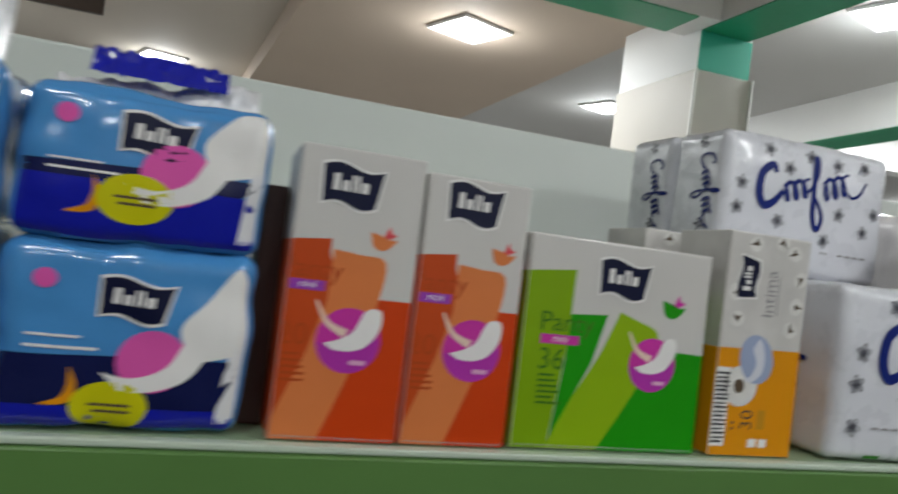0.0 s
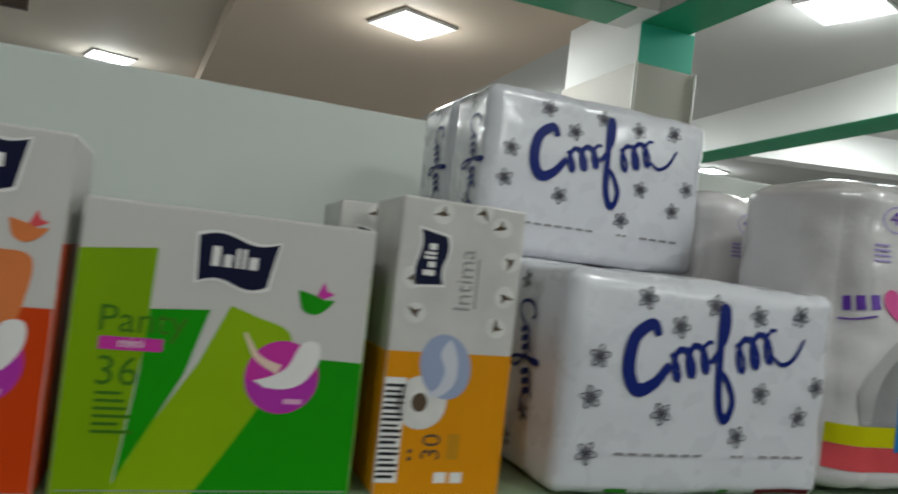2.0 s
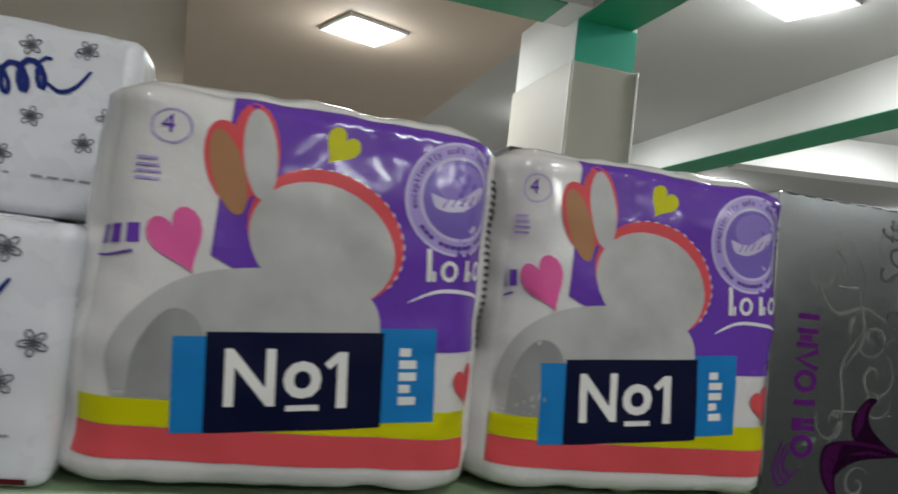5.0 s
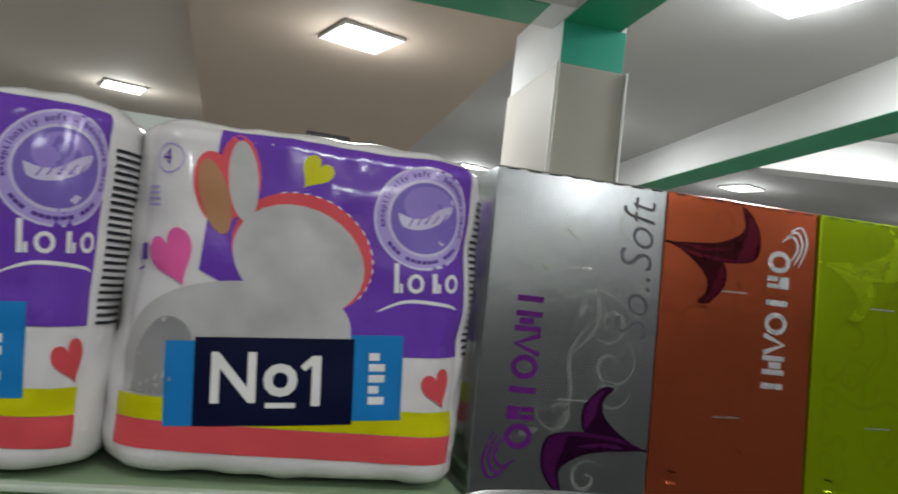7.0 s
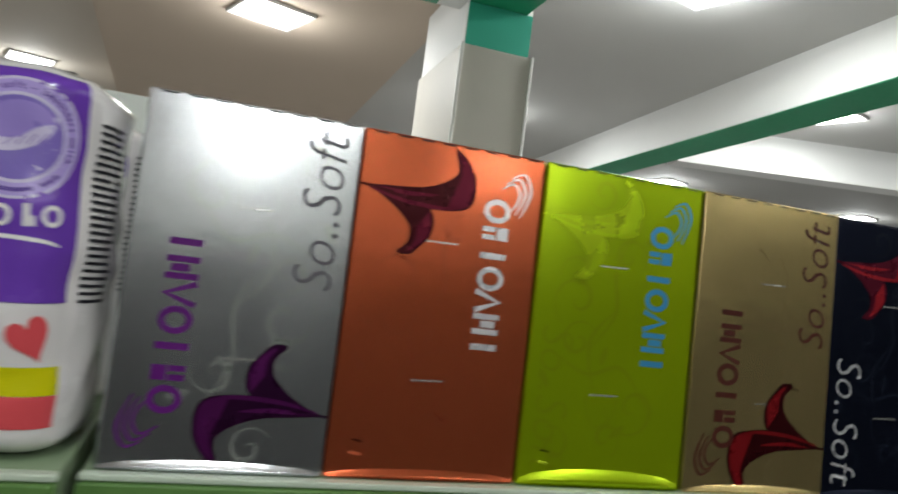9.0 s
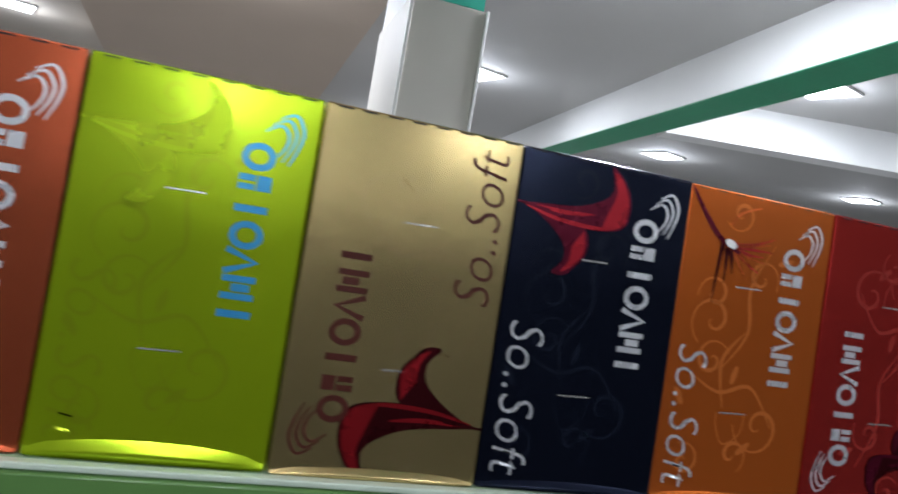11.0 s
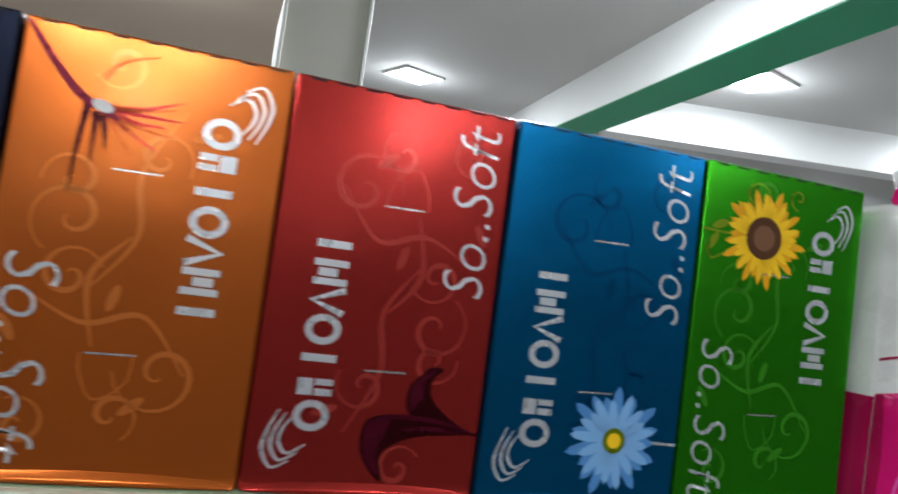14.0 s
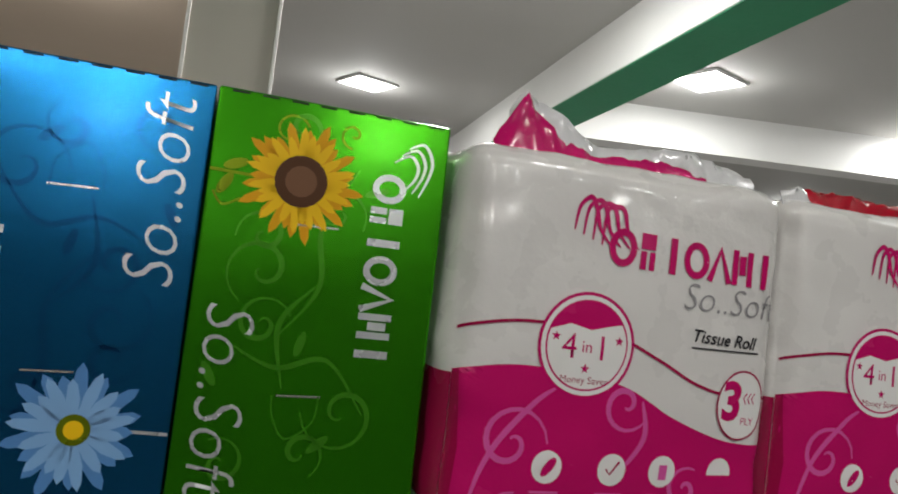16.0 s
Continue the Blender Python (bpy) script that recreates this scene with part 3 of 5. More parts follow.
E_ = {k: mat("emboss_" + k, c, 0.18, m, 0.05) for k, c, m in (("silver", (0.64, 0.68, 0.64), 0.8), ("copper", (0.6, 0.13, 0.055), 0.78), ("lime", (0.42, 0.55, 0.012), 0.72), ("gold", (0.62, 0.48, 0.22), 0.85), ("navy", (0.014, 0.019, 0.036), 0.55),
                                                                ("orange", (0.76, 0.22, 0.045), 0.55), ("red", (0.58, 0.065, 0.05), 0.6), ("blue", (0.01, 0.12, 0.33), 0.8), ("green", (0.11, 0.5, 0.03), 0.7))}


def foil_ink(name, base):
    return mat(name, base, 0.28, 0.6, 0.15, 40.0, 0.1, 60.0, 0.0, 0.2)


P_PURPLE, P_PLUM = foil_ink("petal_purple", (0.1, 0.01, 0.1)), foil_ink("petal_plum", (0.03, 0.004, 0.03))
P_RED, P_DARKRED = foil_ink("petal_red", (0.26, 0.01, 0.014)), foil_ink("petal_dark_red", (0.04, 0.003, 0.005))
P_CRIMSON = foil_ink("petal_crimson", (0.4, 0.02, 0.03))
P_RUST = foil_ink("petal_rust", (0.45, 0.09, 0.02))
P_MAROON = foil_ink("petal_maroon", (0.1, 0.006, 0.02))
P_OLIVE, P_OLIVE2 = foil_ink("petal_olive", (0.33, 0.44, 0.008)), foil_ink("petal_olive_dark", (0.2, 0.26, 0.01))
P_OLIVE3 = foil_ink("petal_olive_pale", (0.38, 0.53, 0.008))
P_YEL, P_YEL2, P_BROWN, P_BROWN2 = ink("petal_yellow", (0.85, 0.52, 0.01)), ink("petal_deep_yellow", (0.72, 0.34, 0.005)), ink("seed_brown", (0.08, 0.03, 0.01)), ink("seed_tan", (0.17, 0.08, 0.04))
P_ICE, P_ICE2 = ink("petal_ice", (0.08, 0.22, 0.48)), ink("petal_ice_pale", (0.2, 0.38, 0.64))
I_SKYINK = mat("ink_foil_blue", (0.06, 0.32, 0.6), 0.25, 0.4, 0.05)
I_AUBERGINE = mat("ink_aubergine", (0.1, 0.008, 0.15), 0.35, 0.0, 0.05, spec=0.2)
I_SMOKE = mat("ink_smoke", (0.09, 0.085, 0.1), 0.35, 0.0, 0.05, spec=0.2)
I_UMBER = mat("ink_umber", (0.06, 0.014, 0.01), 0.35, 0.0, 0.05, spec=0.2)

X_BOX = 1.2515
ROW = (
    ("silver", "silver foil tissue box with a purple lily", False, I_AUBERGINE, I_SMOKE, ("lily", P_PLUM, P_PURPLE)),
    ("copper", "copper red foil tissue box with a dark lily", True, I_SILVERINK, E_["copper"], ("lily", P_DARKRED, P_MAROON, 1.0)),
    ("lime", "lime green foil tissue box with blue lettering blocks", True, I_SKYINK, E_["lime"], ("lily", P_OLIVE, P_OLIVE3)),
    ("gold", "gold foil tissue box with a red lily", False, I_UMBER, I_UMBER, ("lily", P_DARKRED, P_RED, 1.15)),
    ("navy", "black foil tissue box with a red lily", True, I_SILVERINK, I_SILVERINK, ("lily", P_MAROON, P_CRIMSON, 1.04)),
    ("orange", "orange foil tissue box with a crane flower", True, I_SILVERINK, I_SILVERINK, ("crane", P_RUST, P_DARKRED)),
    ("red", "red foil tissue box with silver lettering", False, I_SILVERINK, I_SILVERINK, ("lily", P_DARKRED, P_MAROON, 0.86)),
    ("blue", "blue foil tissue box with a pale daisy", False, I_SILVERINK, I_SILVERINK, ("daisy", (P_ICE, P_ICE2), P_OLIVE2, P_YEL, 0.036, I_SILVERINK)),
    ("green", "green foil tissue box with a yellow sunflower", True, I_SILVERINK, I_SILVERINK, ("sun", (P_YEL2, P_YEL), P_BROWN, P_BROWN2, 0.040, P_OLIVE2)),
)
for i, (key, label, up, mark, script, bloom) in enumerate(ROW):
    tissue_box(X_BOX + BOX_W * i + 0.0006, (0.459, 0.461, 0.46, 0.458, 0.46, 0.463, 0.464, 0.461, 0.459)[i], F[key], label, up, mark, script, bloom, E_[key], lean=2.2, turn=(0.0, 0.6, -0.4, 0.5, -0.5, 0.3, 0.8, -0.6, 0.2)[i], i_wide=key == "lime")


# ---- pads, liners, napkins and rolls ----
Z1 = 1.477


def sub(pts, dx=0.0, dy=0.0, s=1.0):
    return [(dx + s * a, dy + s * b) for a, b in pts]


def maker_label(pk, a, b, w, h, angle=0.0):
    """Dark wavy label with a pale edge and a row of pale blocks."""
    pk.poly(wave_label(a, b, w, h, angle, 0.0012), I_WHITE, 3, "label_edge")
    pk.poly(wave_label(a, b, w, h, angle), I_NAVY, 4, "label_panel", "navy wavy label")
    for i, (off, hh, ww) in enumerate(((-0.27, 0.44, 0.1), (-0.12, 0.28, 0.1), (0.0, 0.44, 0.05), (0.08, 0.44, 0.05), (0.2, 0.28, 0.11))):
        lift = -0.0 if hh < 0.3 else 0.08
        pk.poly(turned(rect(off * w - ww * w / 2, (-0.14 + 0.0) * h, off * w + ww * w / 2, (hh - 0.14) * h), a, b, angle), I_WHITE, 5, "name_block")


def pad_disc(pk, a, b, r):
    """Round purple badge with a pale pad drawn across it."""
    pk.poly(oval(a, b, r, r, 30), I_MAGENTA, 3, "badge", "magenta round badge")
    pk.poly([(a - r + 0.0008, b - 0.1 * r)] + [(a + r * 0.97 * math.cos(t), b + r * 0.97 * math.sin(t)) for t in (math.pi * (1.04 + 0.92 * i / 12) for i in range(13))] + [(a + r * 0.9, b + 0.15 * r), (a, b - 0.35 * r)], I_MAGDK, 4, "badge_shade")
    pad = spline([(a - 0.75 * r, b - 0.12 * r), (a - 0.3 * r, b + 0.02 * r), (a + 0.12 * r, b + 0.3 * r), (a + 0.45 * r, b + 0.95 * r), (a + 0.9 * r, b + 0.98 * r), (a + 0.95 * r, b + 0.45 * r), (a + 0.6 * r, b - 0.1 * r), (a + 0.1 * r, b - 0.32 * r), (a - 0.45 * r, b - 0.3 * r)], 4)
    pk.poly(pad, I_WHITE, 5, "badge_pad")
    pk.strokes([spline([(a - 1.1 * r, b + 1.15 * r), (a - 0.7 * r, b + 0.5 * r), (a - 0.1 * r, b + 0.2 * r)], 5)], lambda t: 0.001 + 0.0035 * t, I_PEACHPALE, 5, "badge_ray")
    pk.poly(rect(a + 0.1 * r, b - 0.72 * r, a + 0.6 * r, b - 0.58 * r), I_PINKPALE, 5, "badge_text_bar")


I_MAGDK = ink("ink_magenta_deep", (0.42, 0.035, 0.38))
I_PINKPALE = ink("ink_pale_pink", (0.72, 0.4, 0.6))
I_PEACHPALE = ink("ink_pale_peach", (0.78, 0.6, 0.5))
I_BARTEXT = ink("ink_text_red", (0.4, 0.06, 0.01))
I_GREENTEXT = ink("ink_text_green", (0.05, 0.16, 0.01))


def bird_leaf(pk, a, b, s, body, wing):
    """Two small leaf-like print shapes."""
    pk.poly(sub(spline([(-1, 0.55), (-0.2, 0.35), (0.5, 0.1), (1.0, 0.1), (0.5, -0.5), (-0.1, -0.75), (-0.7, -0.5), (-0.9, 0.0)], 4), a, b, s), body, 3, "print_leaf")
    pk.poly(sub([(0.0, 0.3), (0.35, 1.1), (0.55, 0.6), (1.0, 0.45), (0.35, 0.12)], a, b, s), wing, 4, "print_leaf")


def text_bars(pk, a, b, w, step, n, material, seed=0):
    for i in range(n):
        k = w * (0.8 + 0.4 * ((i * 5 + seed) % 4) / 4) * (1.35 if i == n - 1 else 1)
        pk.poly(rect(a, b - i * step, a + k, b - i * step + step * 0.42), material, 4, "text_bar")


def liner_box(x, y, w, h, kind, label, turn=0.0, lean=1.0):
    pk = Pack("liner_box", x, y, Z1, w, 0.058, h, label, "liner box", I_CARD, "liner boxes", 0.0012, turn=turn, lean=lean)
    if kind == "orange":
        pk.poly([(0.0004, 0.0006), (0.0004, 0.099), (0.02, 0.101), (0.02, 0.094), (0.031, 0.06), (0.012, 0.0006)], I_ORANGEDK, 1, "colour_field")
        pk.poly([(w - 0.0004, 0.0006), (w - 0.0004, 0.073), (0.042, 0.073), (0.048, 0.092), (0.022, 0.096), (0.021, 0.04), (0.0005, 0.0006)], I_DEEPORANGE, 1, "colour_field")
        pk.poly(spline([(0.0215, 0.096), (0.0345, 0.0945), (0.0485, 0.092), (0.047, 0.072), (0.04, 0.045), (0.031, 0.02), (0.0235, 0.0008)], 4) + [(0.0004, 0.0008), (0.0004, 0.01), (0.014, 0.045), (0.021, 0.07)], I_PEACH, 2, "colour_band")
        maker_label(pk, 0.027, 0.128, 0.031, 0.019, -1)
        bird_leaf(pk, 0.046, 0.103, 0.007, I_PEACH, I_CORAL)
        pk.words("Panty", 0.012, 0.085, 0.014, 0, I_BARTEXT, 3)
        pk.poly(rect(0.0015, 0.0745, 0.019, 0.0795), I_PURPLE, 3, "name_bar")
        pk.words("mini", 0.0105, 0.0773, 0.0052, 0, I_WHITE, 4)
        pad_disc(pk, 0.034, 0.051, 0.0165)
        pk.words("20", 0.006, 0.052, 0.016, 0, I_BARTEXT, 3)
        text_bars(pk, 0.002, 0.042, 0.011, 0.0032, 5, I_BARTEXT)
    else:
        pk.poly([(0.0004, 0.0006), (0.0004, 0.098), (0.0295, 0.101), (0.0285, 0.06), (0.022, 0.0006)], I_LIME, 1, "colour_field")
        pk.poly([(0.029, 0.076), (0.0525, 0.0775), (0.045, 0.05), (0.026, 0.012), (0.0225, 0.0006), (0.028, 0.05)], I_LEAF, 2, "colour_field")
        pk.poly([(w - 0.0004, 0.0006), (w - 0.0004, 0.059), (0.092, 0.06), (0.08, 0.05), (0.052, 0.0006)], I_LEAF, 1, "colour_field")
        pk.poly(spline([(0.0605, 0.08), (0.072, 0.076), (0.0865, 0.07), (0.085, 0.055), (0.072, 0.03), (0.0535, 0.0008)], 4) + [(0.0205, 0.0008), (0.035, 0.03), (0.05, 0.055)], I_LIME2, 2, "colour_band")
        maker_label(pk, 0.061, 0.0985, 0.033, 0.019, -1)
        bird_leaf(pk, 0.096, 0.085, 0.008, I_LEAF, I_MAGENTA)
        pk.words("Panty", 0.027, 0.0705, 0.0155, 0, I_GREENTEXT, 3)
        pk.poly(rect(0.0115, 0.0585, 0.0355, 0.0638), I_MAGENTA, 3, "name_bar")
        pk.words("mini", 0.0235, 0.0614, 0.0058, 0, I_WHITE, 4)
        pk.words("36", 0.0195, 0.0495, 0.017, 0, I_GREENTEXT, 3)
        text_bars(pk, 0.0125, 0.0405, 0.0125, 0.0031, 6, I_GREENTEXT)
        pad_disc(pk, 0.085, 0.051, 0.0158)
    # the print runs round the sides
    top = 0.099 if kind == "orange" else 0.098
    part("side_print", box_bm(-w / 2 - 0.0003, w / 2 + 0.0003, 0.0003, 0.0575, 0.0003, top, 0.0011), I_DEEPORANGE if kind == "orange" else I_LIME, pk.ob, "printed sides")
    # glued end flap seam at the foot
    pk.strokes([[(0.002, 0.0022), (w - 0.002, 0.0018)]], 0.0005, I_GREY, 3, "fold_line")
    return pk


I_ORANGEDK = ink("ink_rust_orange", (0.5, 0.065, 0.01))
I_LIME2 = ink("ink_light_lime", (0.26, 0.43, 0.004))
liner_box(0.333, 0.427, 0.0645, 0.147, "orange", "orange and white pantyliner box standing upright", -1.0)
liner_box(0.3995, 0.427, 0.0585, 0.142, "orange", "narrow orange and white pantyliner box standing upright")
liner_box(0.463, 0.430, 0.12, 0.119, "green", "wide green and white pantyliner box standing upright")

M_COTTON = mat("card_cotton_print", (0.58, 0.565, 0.54), 0.45, vary=0.22, scale=45, coat=0.2)
I_COTTON, I_STEM = mat("print_cotton_white", (0.68, 0.67, 0.64), 0.5, vary=0.25, scale=90), ink("print_stem_brown", (0.1, 0.07, 0.045))


def cotton_box(x, y, z, w, h, label, front=True):
    pk = Pack("cotton_liner_box", x, y, z, w, 0.05, h, label, "liner box", M_COTTON, "cotton print boxes", 0.0012, lean=0.6)
    for i, (a, b) in enumerate(((0.05, 0.128), (0.057, 0.112), (0.04, 0.134), (0.055, 0.095), (0.008, 0.1), (0.052, 0.08), (0.011, 0.084), (0.02, 0.131))):
        a = min(a, w - 0.006)
        pk.poly(oval(a, b, 0.0055, 0.0048, 14, 30 * i), I_COTTON, 2, "cotton_boll")
        for k in range(3):
            t = radians(100 * k + 50 * i)
            pk.strokes([[(a, b), (a + (0.0025 + 0.0012 * k) * math.cos(t), b + (0.0025 + 0.001 * k) * math.sin(t))]], lambda u: 0.0022 * (1 - u) + 0.0003, I_STEM, 3, "cotton_stem")
    pk.poly([(0.0004, 0.0006), (0.0004, 0.066), (w - 0.0004, 0.067), (w - 0.0004, 0.0006)], I_AMBER, 1, "colour_field")
    part("side_print", box_bm(-w / 2 - 0.0003, w / 2 + 0.0003, 0.0003, 0.0495, 0.0003, 0.066, 0.0011), I_AMBER, pk.ob, "amber printed sides")
    pk.poly(rect(0.0006, 0.006, 0.011, 0.054), I_WHITE, 2, "barcode_panel")
    for i in range(17):
        pk.poly(rect(0.001, 0.008 + 0.0026 * i, 0.0105 if i % 3 else 0.009, 0.0094 + 0.0026 * i - 0.0003 * (i % 2)), I_BLACK, 3, "barcode_bar")
    maker_label(pk, 0.0165, 0.11, 0.026, 0.013, 90)
    pk.words("Intima", 0.034, 0.101, 0.012, 90, I_GREY, 3)
    pk.poly(rect(0.0395, 0.088, 0.0405, 0.112), I_GREY, 3, "text_bar")
    pk.poly(oval(0.019, 0.043, 0.0125, 0.0125, 24), I_COTTON, 2, "round_seal")
    pk.poly(oval(0.018, 0.043, 0.004, 0.0045, 10), I_STEM, 3, "seal_mark")
    pk.poly(oval(0.029, 0.06, 0.0125, 0.0155, 24, 20), I_PALEBLUE, 3, "badge")
    pk.poly(spline([(0.03, 0.073), (0.026, 0.066), (0.029, 0.058), (0.026, 0.05), (0.021, 0.047), (0.027, 0.046), (0.034, 0.052), (0.035, 0.062), (0.0325, 0.07)], 4), I_PALEWHITE, 4, "badge_pad")
    pk.words("30", 0.0265, 0.0225, 0.013, 90, I_STEM, 3)
    pk.poly(oval(0.016, 0.017, 0.0011, 0.0011, 8), I_STEM, 3, "drop_mark")
    pk.poly(oval(0.016, 0.0205, 0.0011, 0.0011, 8), I_STEM, 3, "drop_mark")
    pk.poly(rect(0.034, 0.017, 0.04, 0.029), I_AMBERDK, 3, "text_block")
    for a in (0.029, 0.037):
        pk.poly(rect(a, 0.006, a + 0.006, 0.011), I_WHITE, 3, "small_square")
    return pk


I_PALEWHITE = ink("ink_pad_white", (0.62, 0.64, 0.7))
I_AMBERDK = ink("ink_amber_dark", (0.5, 0.24, 0.015))
cotton_box(0.5935, 0.430, Z1, 0.0625, 0.1375, "amber and white cotton print liner box standing upright")
cotton_box(0.578, 0.497, Z1, 0.0625, 0.1365, "cotton print liner box pushed to the back row")

# night pads in glossy film
F_SKY = mat("film_sky_blue", (0.07, 0.27, 0.6), 0.2, vary=0.08, scale=14, bump=0.3, bump_scale=40, coat=0.8)
F_NIGHT = mat("film_night_navy", (0.008, 0.012, 0.07), 0.18, vary=0.1, scale=20, coat=0.8)


def night_pack(x, y, z, w, h, label, top_strip, turn=0.0, seed=0.0):
    pk = Pack("night_pad_pack", x, y, z, w, 0.085, h, label, "pad pack", F_SKY, "stacked pad packs", 0.007, 0.005, 0.006, turn, n=32, seed=seed, body="film_bag")
    pk.poly(rect(0.001, 0.002, w - 0.001, 0.012 if not top_strip else 0.028), I_ROYAL, 1, "colour_band")
    pk.poly([(0.001, 0.012 if not top_strip else 0.028), (w * 0.9, 0.012 if not top_strip else 0.028), (w - 0.001, 0.036), (w * 0.6, 0.036), (0.001, 0.034)], F_NIGHT, 2, "night_field")
    pk.poly(spline([(w * 0.98, 0.04), (w * 0.8, 0.036), (w * 0.72, 0.05), (w * 0.82, 0.064), (w * 0.93, 0.08 if h > 0.08 else 0.075), (w * 0.985, 0.074)], 4), I_WHITE, 3, "white_wing")
    pk.poly([(w * 0.9, 0.006), (w * 0.998, 0.006), (w * 0.998, h * 0.88), (w * 0.95, h * 0.6), (w * 0.93, 0.04)], I_FILM, 2, "film_side", "pale film side")
    maker_label(pk, w * 0.53, h * 0.72, 0.031, 0.0165, -3)
    pk.poly(oval(w * 0.62, 0.034, 0.0155, 0.0145, 24, 8), I_PINK2, 4, "round_badge")
    pk.poly(spline([(w * 0.42, 0.028), (w * 0.55, 0.026), (w * 0.68, 0.032), (w * 0.76, 0.046), (w * 0.87, 0.05), (w * 0.84, 0.038), (w * 0.76, 0.026), (w * 0.62, 0.02), (w * 0.5, 0.02)], 4), I_WHITE, 5, "pad_shape")
    pk.poly(spline([(w * 0.3, 0.03), (w * 0.335, 0.022), (w * 0.31, 0.0135), (w * 0.2, 0.0125), (w * 0.28, 0.016), (w * 0.305, 0.022)], 4), I_AMBER, 4, "moon_shape")
    pk.poly(oval(w * 0.47, 0.0125 if not top_strip else 0.021, 0.0165, 0.0115, 26), I_YELLOW, 5, "yellow_seal", "yellow round seal")
    for i in range(2):
        pk.poly(rect(w * 0.47 - 0.009 + 0.002 * i, 0.0125 - 0.003 * i + (0.0085 if top_strip else 0), w * 0.47 + 0.009, 0.0138 - 0.003 * i + (0.0085 if top_strip else 0)), I_STEM, 6, "text_bar")
    pk.poly(rect(w * 0.12, h * 0.44, w * 0.4, h * 0.455), I_WHITE, 3, "text_bar")
    pk.poly(rect(w * 0.12, h * 0.5, w * 0.33, h * 0.513), I_WHITE, 3, "text_bar")
    pk.poly(oval(w * 0.17, h * 0.8, 0.005, 0.0045, 16), I_PINK2, 3, "flower_mark")
    return pk


I_PINK2 = ink("ink_hot_pink", (0.7, 0.1, 0.4))


def crimp(parent_pack, name, a0, a1, b, height, y, material, seed=0.0, label="", waves=9.0, amp=0.006, profile=None):
    """A crumpled film seam standing on a pack: a ruffled sheet with thickness."""
    bm = bmesh.new()
    cols, rows = 40, 6
    grid = []
    for side in (0, 1):
        g = []
        for j in range(rows + 1):
            line = []
            for i in range(cols + 1):
                t, s = i / cols, j / rows
                x = a0 + (a1 - a0) * t - parent_pack.w / 2
                if profile:
                    top = height + float(np.interp(a0 + (a1 - a0) * t, *zip(*profile))) + 0.0016 * noise.noise((t * waves * 3 + seed, 1.3, 0))
                else:
                    top = height * (0.75 + 0.5 * noise.noise((t * waves + seed, 1.3, 0)))
                yy = y + amp * s * math.sin(t * waves * 2 + seed) + 0.006 * s * noise.noise((t * 14 + seed, s * 3, 2)) + 0.012 * s + side * 0.0007
                line.append(bm.verts.new((x, yy, b + top * s + 0.002 * noise.noise((t * 25, s * 4, seed)))))
            g.append(line)
        grid.append(g)
    for side in (0, 1):
        for j in range(rows):
            for i in range(cols):
                q = [grid[side][j][i], grid[side][j][i + 1], grid[side][j + 1][i + 1], grid[side][j + 1][i]]
                bm.faces.new(q if side == 0 else q[::-1])
    for i in range(cols):
        bm.faces.new([grid[0][rows][i], grid[0][rows][i + 1], grid[1][rows][i + 1], grid[1][rows][i]])
    return smooth(part(name, bm, material, parent_pack.ob, label))


b1 = night_pack(0.211, 0.430, Z1, 0.107, 0.085, "blue night pad pack in glossy film, lower of a stack", False, seed=3.0)
crimp(b1, "film_seam", 0.004, 0.103, 0.082, 0.007, 0.03, F_SKY, 2.0)
b2 = night_pack(0.211, 0.430, Z1 + 0.086, 0.107, 0.07, "upper blue night pad pack in glossy film with crumpled seam", True, seed=8.0)
crimp(b2, "film_seam", 0.008, 0.1, 0.06, 0.03, 0.012, I_CLEAR, 5.0, "clear crumpled film seam", 4.0, 0.003)
crimp(b2, "film_strip", 0.022, 0.084, 0.079, 0.013, 0.0135, I_ROYAL, 5.0, "royal blue film strip", 2.0, 0.001, ((0.022, 0.002), (0.05, 0.001), (0.084, 0.0)))
b3 = night_pack(0.075, 0.425, Z1, 0.128, 0.088, "blue night pad pack in glossy film at the row's end", False, seed=12.0)
b4 = night_pack(0.075, 0.425, Z1 + 0.089, 0.128, 0.07, "blue night pad pack in glossy film stacked at the row's end", True, seed=15.0)
crimp(b4, "film_seam", 0.01, 0.124, 0.06, 0.085, 0.012, I_CLEAR, 9.0, "clear crumpled film seam")
# slim dark brown block added to fill the gap beside the orange box
bk = Pack("gap_filler", 0.3195, 0.455, Z1, 0.0125, 0.05, 0.125, "slim dark brown block added in the gap between the packs", "carton", mat("gap_dark_brown", (0.05, 0.015, 0.01), 0.5, vary=0.2), "", 0.001)

# ---- napkin packs with blue script ----
M_NAPKIN = mat("napkin_film", (0.72, 0.73, 0.78), 0.28, vary=0.03, scale=18, bump=0.15, bump_scale=50, coat=0.7)
I_SILVERGREY = ink("print_flower_grey", (0.09, 0.09, 0.11))


I_RUBY = ink("ink_ruby", (0.12, 0.008, 0.014))


